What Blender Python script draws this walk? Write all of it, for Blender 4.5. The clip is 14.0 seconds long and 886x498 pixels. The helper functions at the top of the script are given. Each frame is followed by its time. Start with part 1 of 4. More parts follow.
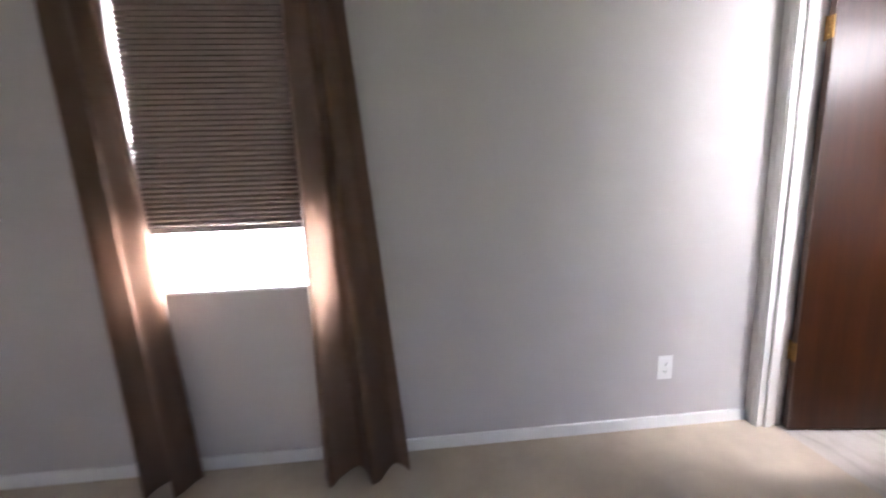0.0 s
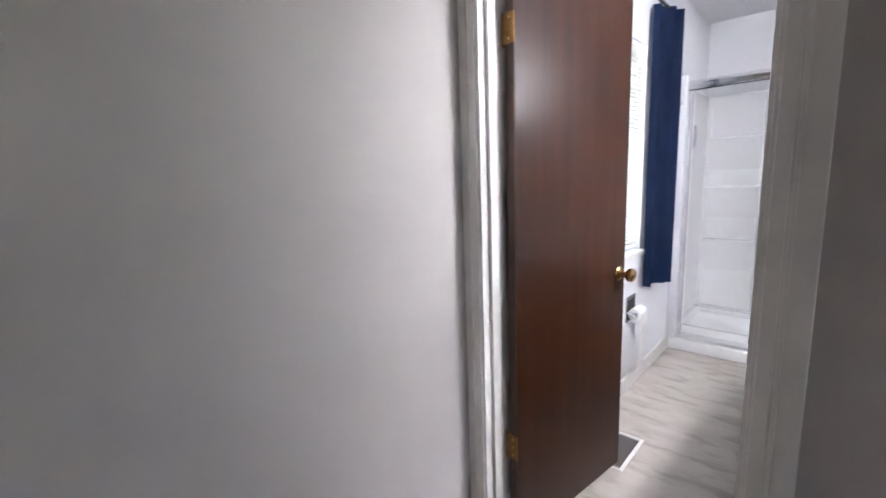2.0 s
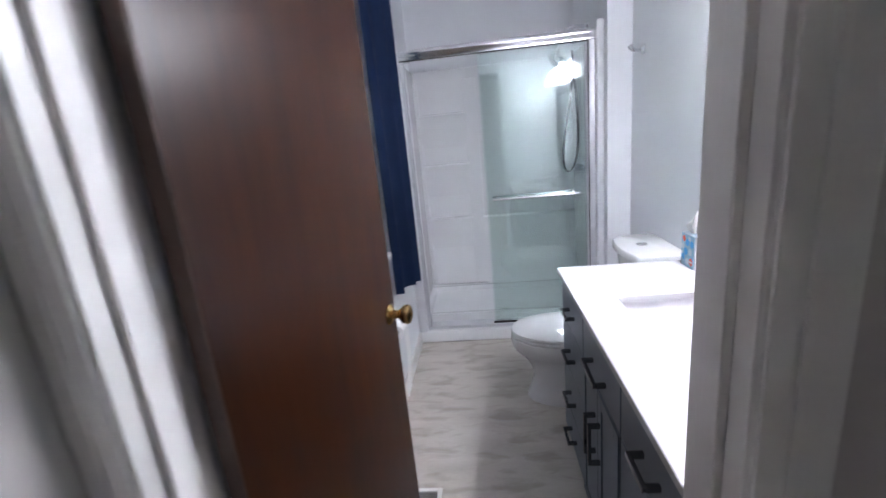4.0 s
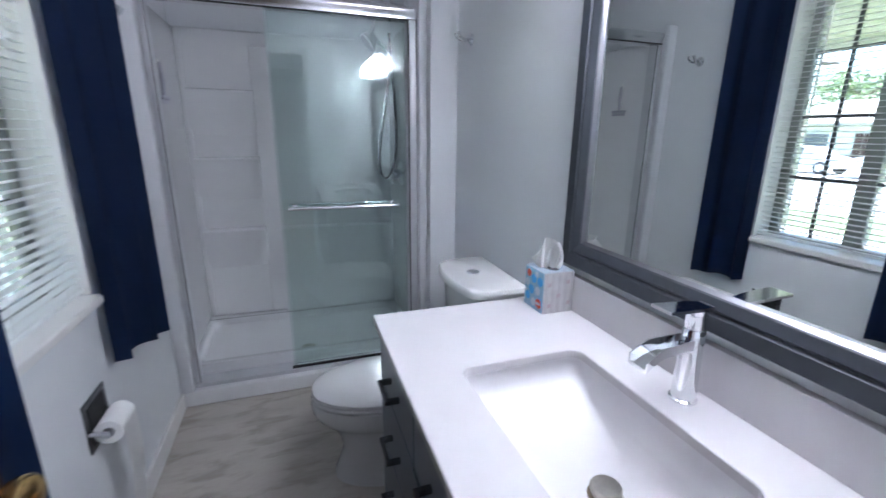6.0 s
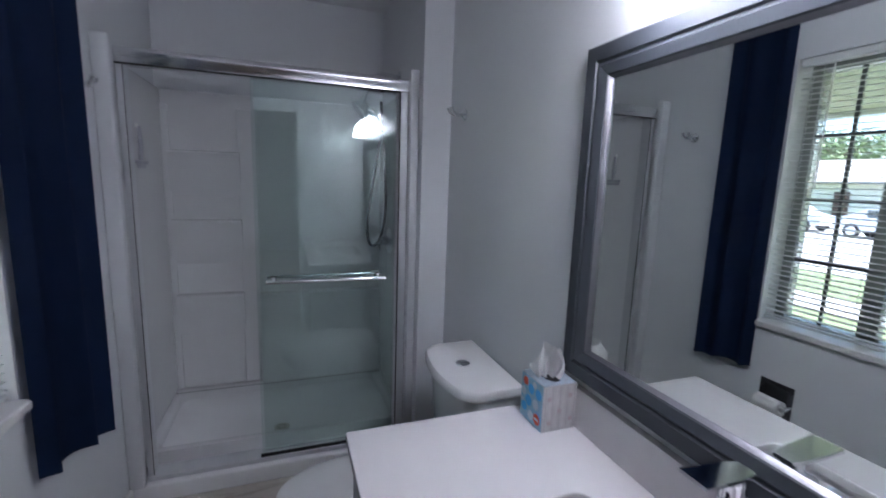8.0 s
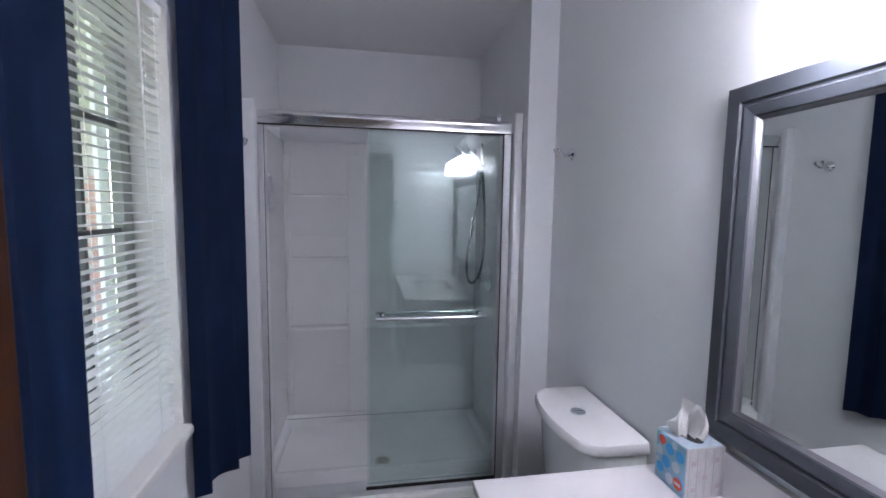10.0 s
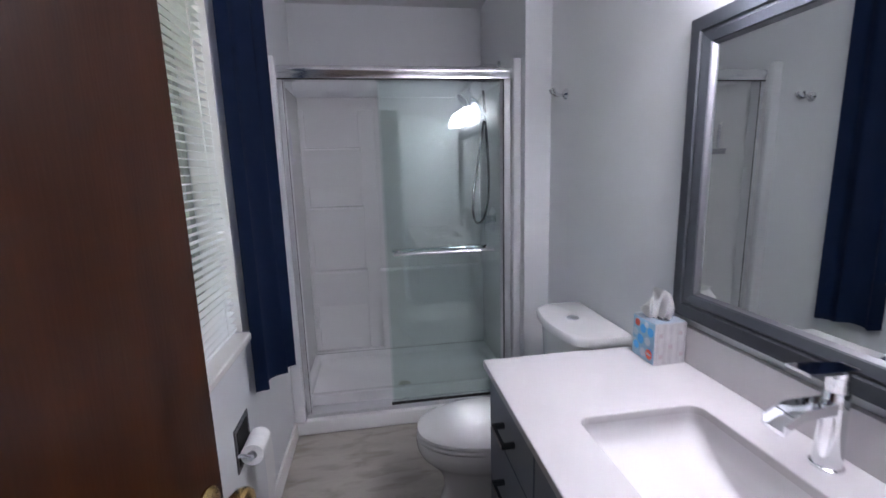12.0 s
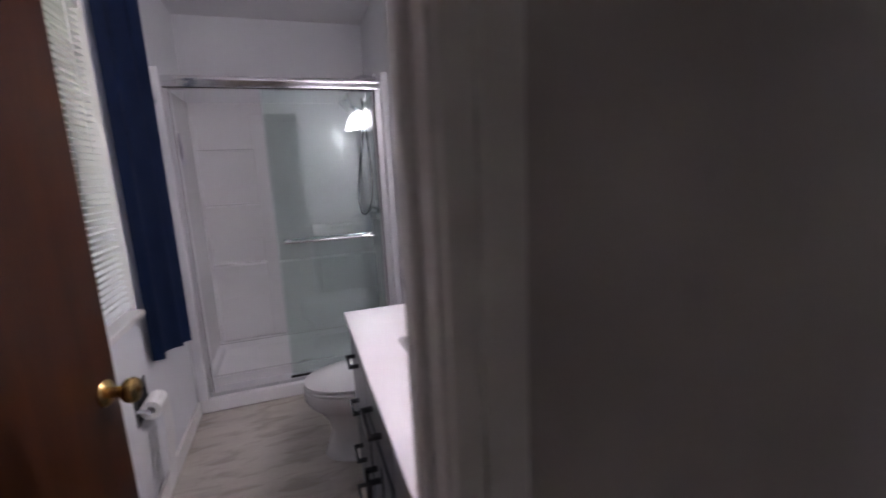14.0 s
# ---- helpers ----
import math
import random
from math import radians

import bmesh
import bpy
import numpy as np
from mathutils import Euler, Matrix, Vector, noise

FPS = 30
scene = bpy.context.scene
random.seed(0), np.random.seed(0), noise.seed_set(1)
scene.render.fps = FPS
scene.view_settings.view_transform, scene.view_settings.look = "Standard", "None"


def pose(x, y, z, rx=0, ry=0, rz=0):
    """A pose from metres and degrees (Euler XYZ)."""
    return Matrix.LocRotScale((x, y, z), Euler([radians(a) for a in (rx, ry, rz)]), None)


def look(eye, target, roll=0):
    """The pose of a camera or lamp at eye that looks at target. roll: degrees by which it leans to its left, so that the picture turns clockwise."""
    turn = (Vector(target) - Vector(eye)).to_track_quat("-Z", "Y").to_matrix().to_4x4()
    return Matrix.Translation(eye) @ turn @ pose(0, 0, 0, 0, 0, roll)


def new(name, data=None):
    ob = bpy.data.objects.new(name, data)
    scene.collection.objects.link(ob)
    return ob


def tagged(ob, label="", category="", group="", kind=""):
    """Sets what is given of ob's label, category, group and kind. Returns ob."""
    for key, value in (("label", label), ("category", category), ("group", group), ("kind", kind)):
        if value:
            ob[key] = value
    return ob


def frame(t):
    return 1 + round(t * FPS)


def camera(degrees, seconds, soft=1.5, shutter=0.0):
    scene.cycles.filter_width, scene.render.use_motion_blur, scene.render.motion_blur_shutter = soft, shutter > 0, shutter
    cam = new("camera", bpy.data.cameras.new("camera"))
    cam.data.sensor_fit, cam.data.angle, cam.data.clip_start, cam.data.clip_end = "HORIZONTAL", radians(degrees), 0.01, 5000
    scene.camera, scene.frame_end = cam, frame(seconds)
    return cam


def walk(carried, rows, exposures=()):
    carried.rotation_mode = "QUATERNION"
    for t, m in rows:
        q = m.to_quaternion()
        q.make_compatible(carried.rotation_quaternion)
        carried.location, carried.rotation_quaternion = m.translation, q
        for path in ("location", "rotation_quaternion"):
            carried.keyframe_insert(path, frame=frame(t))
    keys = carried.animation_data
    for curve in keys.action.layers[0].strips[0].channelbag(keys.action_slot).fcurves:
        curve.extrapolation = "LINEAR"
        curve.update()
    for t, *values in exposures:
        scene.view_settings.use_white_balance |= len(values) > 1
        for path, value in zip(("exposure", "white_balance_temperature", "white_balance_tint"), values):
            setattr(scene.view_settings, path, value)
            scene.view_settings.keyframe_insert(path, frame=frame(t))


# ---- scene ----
cam = camera(91.8, 14.0, shutter=0.5)
PATH = [
    (0, (0.565, 0.152, 1.243), (-1.395, 0.344, 0.893), -1.9),
    (0.5, (0.262, 0.319, 1.297), (-1.65, 0.792, 0.951), -1.4),
    (1, (0.013, 0.384, 1.282), (-1.727, 1.316, 0.958), -1.9),
    (1.5, (-0.134, 0.544, 1.312), (-1.62, 1.83, 0.94), -2.2),
    (2, (-0.339, 0.745, 1.331), (-1.68, 2.193, 1.004), -2.1),
    (2.5, (-0.52, 0.871, 1.363), (-1.503, 2.573, 0.994), -2.4),
    (3, (-0.634, 0.998, 1.425), (-1.318, 2.82, 0.964), -4.3),
    (5.3, (-0.708, 1.848, 1.34), (-0.369, 3.75, 0.825), -1.7),
    (5.5, (-0.677, 1.885, 1.344), (-0.256, 3.769, 0.822), -0.6),
    (6, (-0.601, 1.966, 1.34), (0.024, 3.793, 0.819), 0.6),
    (6.5, (-0.542, 2.017, 1.346), (0.221, 3.794, 0.836), 1.9),
    (7, (-0.527, 2.057, 1.374), (0.289, 3.826, 0.922), 1.8),
    (7.5, (-0.54, 2.092, 1.422), (0.237, 3.886, 0.998), 1.8),
    (8, (-0.541, 2.117, 1.459), (0.132, 3.973, 1.143), 2.0),
    (8.5, (-0.581, 2.14, 1.499), (-0.049, 4.055, 1.283), 1.7),
    (9, (-0.623, 2.148, 1.514), (-0.173, 4.09, 1.347), 1.9),
    (9.2, (-0.634, 2.154, 1.517), (-0.203, 4.1, 1.352), 1.8),
    (11.3, (-0.709, 2.037, 1.433), (-0.486, 4.004, 1.148), -0.3),
    (11.5, (-0.712, 2.009, 1.422), (-0.478, 3.972, 1.116), -0.6),
    (12, (-0.717, 1.913, 1.401), (-0.422, 3.859, 1.047), -1.6),
    (12.5, (-0.714, 1.791, 1.368), (-0.371, 3.723, 0.981), -2.2),
    (13, (-0.711, 1.684, 1.365), (-0.308, 3.601, 0.962), -2.9),
    (13.5, (-0.668, 1.578, 1.373), (-0.211, 3.486, 0.986), -3.5),
    (14, (-0.551, 1.447, 1.362), (0.074, 3.312, 1.001), -2.7),
]
EXPOSURES = [(0, 5.25, 6200, 20), (1.0, 4.85, 6200, 20), (2.0, 4.45, 6150, 18), (3.0, 4.15, 6000, 17), (5.5, 3.3, 5680, 16), (6.5, 2.85, 5600, 15), (7.0, 2.55, 5650, 16), (7.5, 2.3, 5750, 17), (8.0, 2.3, 5700, 17), (9.0, 2.95, 5750, 20), (11.5, 2.95, 5980, 21), (13.0, 2.95, 6150, 24), (14.0, 2.85, 6400, 29)]
walk(cam, [(t, look(eye, target, roll)) for t, eye, target, roll in PATH], EXPOSURES)

# ---- world, sun and the open sky ----
world = bpy.data.worlds.new("sky")
scene.world = world
world.use_nodes = True
wn = world.node_tree.nodes
sky = wn.new("ShaderNodeTexSky")
sky.sky_type = "NISHITA"
sky.sun_disc = False
sky.sun_elevation, sky.sun_rotation = radians(52), radians(180)
world.node_tree.links.new(sky.outputs[0], wn["Background"].inputs[0])
wn["Background"].inputs[1].default_value = 0.15
sun_data = bpy.data.lights.new("sun", "SUN")
sun_data.energy, sun_data.angle, sun_data.color = 5.0, radians(3), (1.0, 0.95, 0.88)
sun = new("sun", sun_data)
sun.matrix_world = look((-1, -20, 26), (0, 0, 0))

LAMP_GLOW = 4.5

# daylight standing in the bedroom window under its shade
gap_data = bpy.data.lights.new("daylight_shaded_window", "AREA")
gap_data.shape, gap_data.size, gap_data.size_y, gap_data.energy, gap_data.color = "RECTANGLE", 0.62, 1.2, 13.0, (0.95, 0.97, 1.0)
gap = new("daylight_shaded_window", gap_data)
gap.matrix_world = look((-1.43, -0.5475, 1.4), (0, -0.5475, 1.4))


# ---- materials ----
def mat(name, color, rough=0.5, metal=0.0, var=0.06, scale=6.0, fine=90.0, bump=0.02, stretch=(1, 1, 1), spec=0.5, coat=0.0, second=None):
    m = bpy.data.materials.new(name)
    m.use_nodes = True
    n, l = m.node_tree.nodes, m.node_tree.links
    b = n["Principled BSDF"]
    b.inputs["Roughness"].default_value, b.inputs["Metallic"].default_value = rough, metal
    b.inputs["Specular IOR Level"].default_value, b.inputs["Coat Weight"].default_value = spec, coat
    tc, mp = n.new("ShaderNodeTexCoord"), n.new("ShaderNodeMapping")
    mp.inputs["Scale"].default_value = stretch
    l.new(tc.outputs["Object"], mp.inputs[0])
    n1, n2 = n.new("ShaderNodeTexNoise"), n.new("ShaderNodeTexNoise")
    n1.inputs["Scale"].default_value, n1.inputs["Detail"].default_value = scale, 5
    n2.inputs["Scale"].default_value, n2.inputs["Detail"].default_value = fine, 3
    l.new(mp.outputs[0], n1.inputs["Vector"]), l.new(mp.outputs[0], n2.inputs["Vector"])
    mix = n.new("ShaderNodeMath")
    mix.operation = "MULTIPLY_ADD"
    mix.inputs[1].default_value = 0.35
    l.new(n2.outputs[0], mix.inputs[0]), l.new(n1.outputs[0], mix.inputs[2])
    ramp = n.new("ShaderNodeValToRGB")
    ramp.color_ramp.elements[0].position, ramp.color_ramp.elements[1].position = 0.4, 0.95
    low = second or [c * (1 - var) for c in color]
    ramp.color_ramp.elements[0].color = (*low, 1)
    ramp.color_ramp.elements[1].color = (*(color if second else [min(1, c * (1 + var)) for c in color]), 1)
    l.new(mix.outputs[0], ramp.inputs[0]), l.new(ramp.outputs[0], b.inputs["Base Color"])
    if bump:
        bp = n.new("ShaderNodeBump")
        bp.inputs["Strength"].default_value, bp.inputs["Distance"].default_value = min(1, bump * 10), 0.002
        l.new(n2.outputs[0], bp.inputs["Height"]), l.new(bp.outputs[0], b.inputs["Normal"])
    return m


def glass(name, tint, rough=0.0):
    m = bpy.data.materials.new(name)
    m.use_nodes = True
    b = m.node_tree.nodes["Principled BSDF"]
    b.inputs["Base Color"].default_value = (*tint, 1)
    b.inputs["Transmission Weight"].default_value, b.inputs["Roughness"].default_value, b.inputs["IOR"].default_value = 1, rough, 1.58
    return m


def glowing(name, color, strength):
    m = bpy.data.materials.new(name)
    m.use_nodes = True
    b = m.node_tree.nodes["Principled BSDF"]
    b.inputs["Base Color"].default_value = (0.9, 0.9, 0.9, 1)
    b.inputs["Emission Color"].default_value = (*color, 1)
    b.inputs["Emission Strength"].default_value = strength
    return m


BED_WALL = mat("warm_grey_wall_paint", (0.50, 0.47, 0.458), 0.65, var=0.03, scale=2, fine=190, bump=0.012)
BATH_WALL = mat("cool_grey_wall_paint", (0.715, 0.73, 0.75), 0.4, var=0.025, scale=2, fine=190, bump=0.012)
CEIL = mat("white_ceiling_paint", (0.72, 0.72, 0.73), 0.8, var=0.03, scale=3, fine=220, bump=0.06)
TRIM = mat("white_gloss_trim_paint", (0.76, 0.75, 0.73), 0.34, var=0.03, scale=4, fine=60, bump=0.003)
CARPET = mat("beige_cut_pile_carpet", (0.60, 0.52, 0.41), 0.95, var=0.2, scale=5, fine=420, bump=0.1, spec=0.1, second=(0.44, 0.37, 0.29))
DOOR = mat("dark_red_brown_wood_veneer", (0.044, 0.0132, 0.0045), 0.32, var=0.2, scale=2.2, fine=30, bump=0.012, stretch=(9, 9, 0.6), spec=0.27, second=(0.017, 0.0052, 0.0022))
DOOR_EDGE = mat("dark_door_edge_wood", (0.05, 0.022, 0.013), 0.5, var=0.2, stretch=(9, 9, 0.6))
BRASS = mat("aged_brass", (0.60, 0.40, 0.16), 0.24, 1.0, var=0.18, scale=25, fine=150, bump=0.01)
DARK_BRASS = mat("tarnished_brass", (0.27, 0.155, 0.055), 0.4, 1.0, var=0.25, scale=30, fine=150)
CHROME = mat("polished_chrome", (0.82, 0.83, 0.85), 0.07, 1.0, var=0.02, bump=0)
SATIN_CHROME = mat("satin_chrome", (0.80, 0.80, 0.82), 0.16, 1.0, var=0.03, scale=5, fine=200, stretch=(0.1, 1, 1), bump=0.006)
BRUSHED = mat("satin_aluminium", (0.60, 0.61, 0.63), 0.36, 0.35, var=0.05, scale=8, fine=200, stretch=(1, 1, 0.1), bump=0.01)
NICKEL = mat("brushed_nickel", (0.50, 0.47, 0.42), 0.3, 1.0, var=0.12, scale=40, fine=200)
BLACK_STEEL = mat("gunmetal_handle", (0.20, 0.20, 0.22), 0.25, 1.0, var=0.08, scale=30)
ACRYLIC = mat("white_gloss_acrylic", (0.80, 0.80, 0.81), 0.16, var=0.02, scale=3, bump=0.004)
FLANGE = mat("satin_off_white_flange", (0.66, 0.67, 0.69), 0.3, var=0.02, scale=3, bump=0.004)
PORCELAIN = mat("white_glazed_porcelain", (0.68, 0.68, 0.68), 0.07, var=0.012, scale=4, bump=0, coat=0.5)
BASIN_GLAZE = mat("satin_white_basin_glaze", (0.60, 0.59, 0.60), 0.3, var=0.012, scale=4, bump=0)
QUARTZ = mat("white_quartz_worktop", (0.54, 0.527, 0.537), 0.2, var=0.02, scale=9, fine=260, bump=0.003)
NAVY_CAB = mat("blue_grey_cabinet_paint", (0.065, 0.085, 0.115), 0.34, var=0.06, scale=5, fine=140, bump=0.012)
# near-black for the shade between the cabinet fronts; the plinth takes it too
CAB_GAP = mat("cabinet_recess_black", (0.02, 0.022, 0.026), 0.6)
FRAME = mat("charcoal_mirror_frame", (0.047, 0.053, 0.063), 0.52, var=0.1, scale=4, fine=120, bump=0.012, stretch=(1, 0.3, 0.3), spec=0.3)
SILVER = mat("silver_frame_lip", (0.22, 0.22, 0.24), 0.4, 1.0, var=0.05)
MIRROR = mat("mirror_silvering", (0.78, 0.82, 0.80), 0.0, 1.0, var=0.0, bump=0)
NAVY = mat("navy_curtain_cloth", (0.010, 0.022, 0.063), 0.75, var=0.15, scale=8, fine=500, bump=0.06, spec=0.25)
TAUPE = mat("taupe_satin_curtain_cloth", (0.235, 0.165, 0.125), 0.5, var=0.14, scale=8, fine=450, bump=0.05, spec=0.4)


def translucent(m, color, share):
    """Thin cloth: part of the light passes through it."""
    n, l = m.node_tree.nodes, m.node_tree.links
    tr, mx = n.new("ShaderNodeBsdfTranslucent"), n.new("ShaderNodeMixShader")
    tr.inputs["Color"].default_value = (*color, 1)
    mx.inputs[0].default_value = share
    l.new(n["Principled BSDF"].outputs[0], mx.inputs[1]), l.new(tr.outputs[0], mx.inputs[2])
    l.new(mx.outputs[0], n["Material Output"].inputs["Surface"])


translucent(NAVY, (0.04, 0.13, 0.40), 0.13)
translucent(TAUPE, (0.42, 0.27, 0.19), 0.25)
SHADE = mat("brown_cellular_shade_fabric", (0.20, 0.165, 0.145), 0.8, var=0.1, scale=9, fine=350, bump=0.06)
translucent(SHADE, (0.30, 0.24, 0.205), 0.09)
SLAT = mat("white_vinyl_blind_slat", (0.80, 0.81, 0.80), 0.4, var=0.03, scale=20, bump=0.006)
# grey holds the backlit shade of the bathroom window's paler frame
WIN_FRAME = mat("shade_grey_vinyl_frame", (0.30, 0.315, 0.295), 0.4, var=0.05, scale=12)
MUNTIN = mat("dark_window_bar", (0.10, 0.11, 0.11), 0.45, var=0.1)
PAPER = mat("white_tissue_paper", (0.86, 0.86, 0.85), 0.9, var=0.03, scale=40, fine=300, bump=0.05)
CARD_GREY = mat("silver_grey_printed_card", (0.40, 0.39, 0.40), 0.5, var=0.1, scale=50)
CARD_BLUE = mat("pale_blue_printed_card", (0.29, 0.47, 0.61), 0.5, var=0.06, scale=50)
CARD_PALE = mat("pale_grey_print", (0.45, 0.44, 0.45), 0.5, var=0.04)
CARD_DARK = mat("mid_grey_print", (0.33, 0.32, 0.33), 0.5, var=0.04)
STAINED = mat("lime_stained_steel", (0.26, 0.21, 0.15), 0.45, 0.8, var=0.3, scale=60)
CARD_TOP = mat("dull_blue_grey_card", (0.32, 0.41, 0.49), 0.5, var=0.2, scale=60, second=(0.27, 0.29, 0.33))
DOT_BLUE = mat("bright_blue_print", (0.07, 0.40, 0.78), 0.5, var=0.08)
DOT_WHITE = mat("white_print", (0.56, 0.62, 0.68), 0.5, var=0.04)
DOT_RED = mat("red_orange_print", (0.75, 0.10, 0.05), 0.5, var=0.08)
DOT_PINK = mat("faded_rose_print", (0.36, 0.30, 0.31), 0.5, var=0.06)
PLASTIC = mat("white_plastic", (0.78, 0.77, 0.75), 0.3, var=0.02, bump=0.004)
GREY_PLASTIC = mat("lilac_grey_plastic", (0.42, 0.42, 0.47), 0.4, var=0.05)
DARK_SLOT = mat("dark_slot", (0.015, 0.015, 0.016), 0.7)
VENT_DARK = mat("grey_vent_louvre", (0.20, 0.185, 0.18), 0.5, var=0.1)
CAULK = mat("grey_joint_line", (0.22, 0.22, 0.22), 0.7)
GLASS_CLEAR = glass("window_glass", (0.97, 0.985, 0.98))
GLASS_GREEN = glass("shower_glass", (0.86, 0.94, 0.92))
GLOW = glowing("frosted_lamp_glass", (1.0, 0.97, 0.95), LAMP_GLOW)
GRASS = mat("lawn_grass", (0.16, 0.20, 0.095), 0.9, var=0.35, scale=0.6, fine=30, bump=0.1)
CONCRETE = mat("pale_concrete", (0.42, 0.41, 0.39), 0.85, var=0.12, scale=1.5, fine=60, bump=0.05)
BARK = mat("tree_bark", (0.10, 0.075, 0.055), 0.9, var=0.3, scale=10, fine=40, bump=0.1)
LEAF = mat("tree_leaf", (0.12, 0.17, 0.075), 0.6, var=0.4, scale=0.8, fine=12, bump=0.02)
BUSH = mat("dark_shrub_leaf", (0.04, 0.085, 0.03), 0.6, var=0.4, scale=2, fine=20, bump=0.02)
BRICK_MAT = mat("pink_brown_brick", (0.40, 0.22, 0.17), 0.85, var=0.25, scale=12, fine=90, bump=0.06)
MORTAR = mat("grey_mortar", (0.42, 0.40, 0.37), 0.9, var=0.1, bump=0.05)
SOFFIT = mat("painted_soffit", (0.52, 0.53, 0.46), 0.7, var=0.05, scale=4)
ROOF = mat("grey_roof_shingle", (0.10, 0.095, 0.09), 0.9, var=0.2, scale=8, bump=0.08)
CAR_WHITE = mat("white_car_paint", (0.75, 0.76, 0.77), 0.2, var=0.02, coat=0.8)
CAR_GLASS = mat("dark_car_glass", (0.10, 0.11, 0.12), 0.05, var=0.02, bump=0)
RUBBER = mat("black_rubber", (0.02, 0.02, 0.02), 0.8, var=0.1)


def vinyl_floor():
    m = mat("weathered_oak_look_vinyl", (0.57, 0.535, 0.485), 0.42, var=0.1, scale=3.0, fine=40, bump=0.012, stretch=(0.9, 3.2, 1), second=(0.43, 0.395, 0.35))
    n, l = m.node_tree.nodes, m.node_tree.links
    b = n["Principled BSDF"]
    old = b.inputs["Base Color"].links[0].from_socket
    tc, mp, streak = n.new("ShaderNodeTexCoord"), n.new("ShaderNodeMapping"), n.new("ShaderNodeTexNoise")
    mp.inputs["Scale"].default_value = (1.3, 4.0, 1)
    streak.inputs["Scale"].default_value, streak.inputs["Detail"].default_value, streak.inputs["Distortion"].default_value = 4.2, 10, 0.5
    l.new(tc.outputs["Object"], mp.inputs[0]), l.new(mp.outputs[0], streak.inputs["Vector"])
    ramp = n.new("ShaderNodeValToRGB")
    ramp.color_ramp.elements[0].position, ramp.color_ramp.elements[1].position = 0.33, 0.50
    ramp.color_ramp.elements[0].color, ramp.color_ramp.elements[1].color = (0.72, 0.69, 0.665, 1), (0.95, 0.95, 0.95, 1)
    mx = n.new("ShaderNodeMix")
    mx.data_type, mx.blend_type = "RGBA", "MULTIPLY"
    mx.inputs[0].default_value = 1.0
    l.new(streak.outputs[0], ramp.inputs[0])
    l.new(old, mx.inputs[6]), l.new(ramp.outputs[0], mx.inputs[7]), l.new(mx.outputs[2], b.inputs["Base Color"])
    return m


VINYL = vinyl_floor()


# ---- builders ----
BASE = {}


def thing(name, label, category, at=(0, 0, 0), group="", kind=""):
    ob = new(name)
    ob.empty_display_size = 0.05
    ob.location = at
    BASE[ob.name] = Vector(at)
    return tagged(ob, label, category, group, kind)


def part(name, bm, material, parent=None, label="", smooth=False):
    """One mesh from a bmesh in world coordinates, under a thing or a part."""
    base = BASE.get(parent.name, Vector()) if parent else Vector()
    bmesh.ops.translate(bm, verts=bm.verts, vec=-base)
    bmesh.ops.recalc_face_normals(bm, faces=bm.faces)
    me = bpy.data.meshes.new(name)
    if smooth:
        for f in bm.faces:
            f.smooth = True
        for e in bm.edges:
            if len(e.link_faces) == 2 and e.calc_face_angle() > 0.7:
                e.smooth = False
    bm.to_mesh(me)
    bm.free()
    me.materials.append(material)
    ob = new(name, me)
    if parent:
        ob.parent = parent
        BASE[ob.name] = base
    return tagged(ob, label) if label else ob


def setting(name, bm, material, label, category):
    return tagged(part(name, bm, material), label, category, kind="structure")


def box(x0, x1, y0, y1, z0, z1, bev=0.0, bm=None, seg=2):
    bm = bm or bmesh.new()
    m = Matrix.LocRotScale(((x0 + x1) / 2, (y0 + y1) / 2, (z0 + z1) / 2), None, (abs(x1 - x0), abs(y1 - y0), abs(z1 - z0)))
    vs = bmesh.ops.create_cube(bm, size=1, matrix=m)["verts"]
    if bev:
        es = list({e for v in vs for e in v.link_edges})
        bmesh.ops.bevel(bm, geom=es, offset=bev, segments=seg, profile=0.5, affect="EDGES")
    return bm


def loft(rings, bm=None, cap=True, closed=False):
    bm = bm or bmesh.new()
    vr = [[bm.verts.new(p) for p in r] for r in rings]
    n = len(vr[0])
    pairs = list(zip(vr, vr[1:])) + ([(vr[-1], vr[0])] if closed else [])
    for a, b in pairs:
        for i in range(n):
            bm.faces.new((a[i], a[(i + 1) % n], b[(i + 1) % n], b[i]))
    if cap and not closed:
        bm.faces.new(vr[0][::-1]), bm.faces.new(vr[-1])
    return bm


def rod(p0, p1, r0, r1=None, seg=16, bm=None):
    return tube([p0, p1], [r0, r0 if r1 is None else r1], seg, bm)


def tube(pts, r, seg=12, bm=None):
    pts = [Vector(p) for p in pts]
    rs = r if isinstance(r, (list, tuple)) else [r] * len(pts)
    rings, up = [], None
    for i, p in enumerate(pts):
        d = (pts[min(i + 1, len(pts) - 1)] - pts[max(i - 1, 0)]).normalized()
        if up is None:
            up = d.orthogonal().normalized()
        up = (up - d * up.dot(d)).normalized()
        side = d.cross(up)
        rings.append([p + (up * math.cos(a) + side * math.sin(a)) * rs[i] for a in [2 * math.pi * k / seg for k in range(seg)]])
    return loft(rings, bm)


def lathe(at, axis, prof, seg=24, bm=None):
    """prof: (distance along the axis, radius)."""
    at, axis = Vector(at), Vector(axis).normalized()
    return tube([at + axis * d for d, _ in prof], [max(r, 0.0004) for _, r in prof], seg, bm)


def rrect(cx, cy, hx, hy, r, z, k=5):
    out = []
    for sx, sy, a0 in ((1, 1, 0), (-1, 1, 90), (-1, -1, 180), (1, -1, 270)):
        for i in range(k + 1):
            a = radians(a0 + 90 * i / k)
            out.append((cx + sx * (hx - r) + r * math.cos(a), cy + sy * (hy - r) + r * math.sin(a), z))
    return out


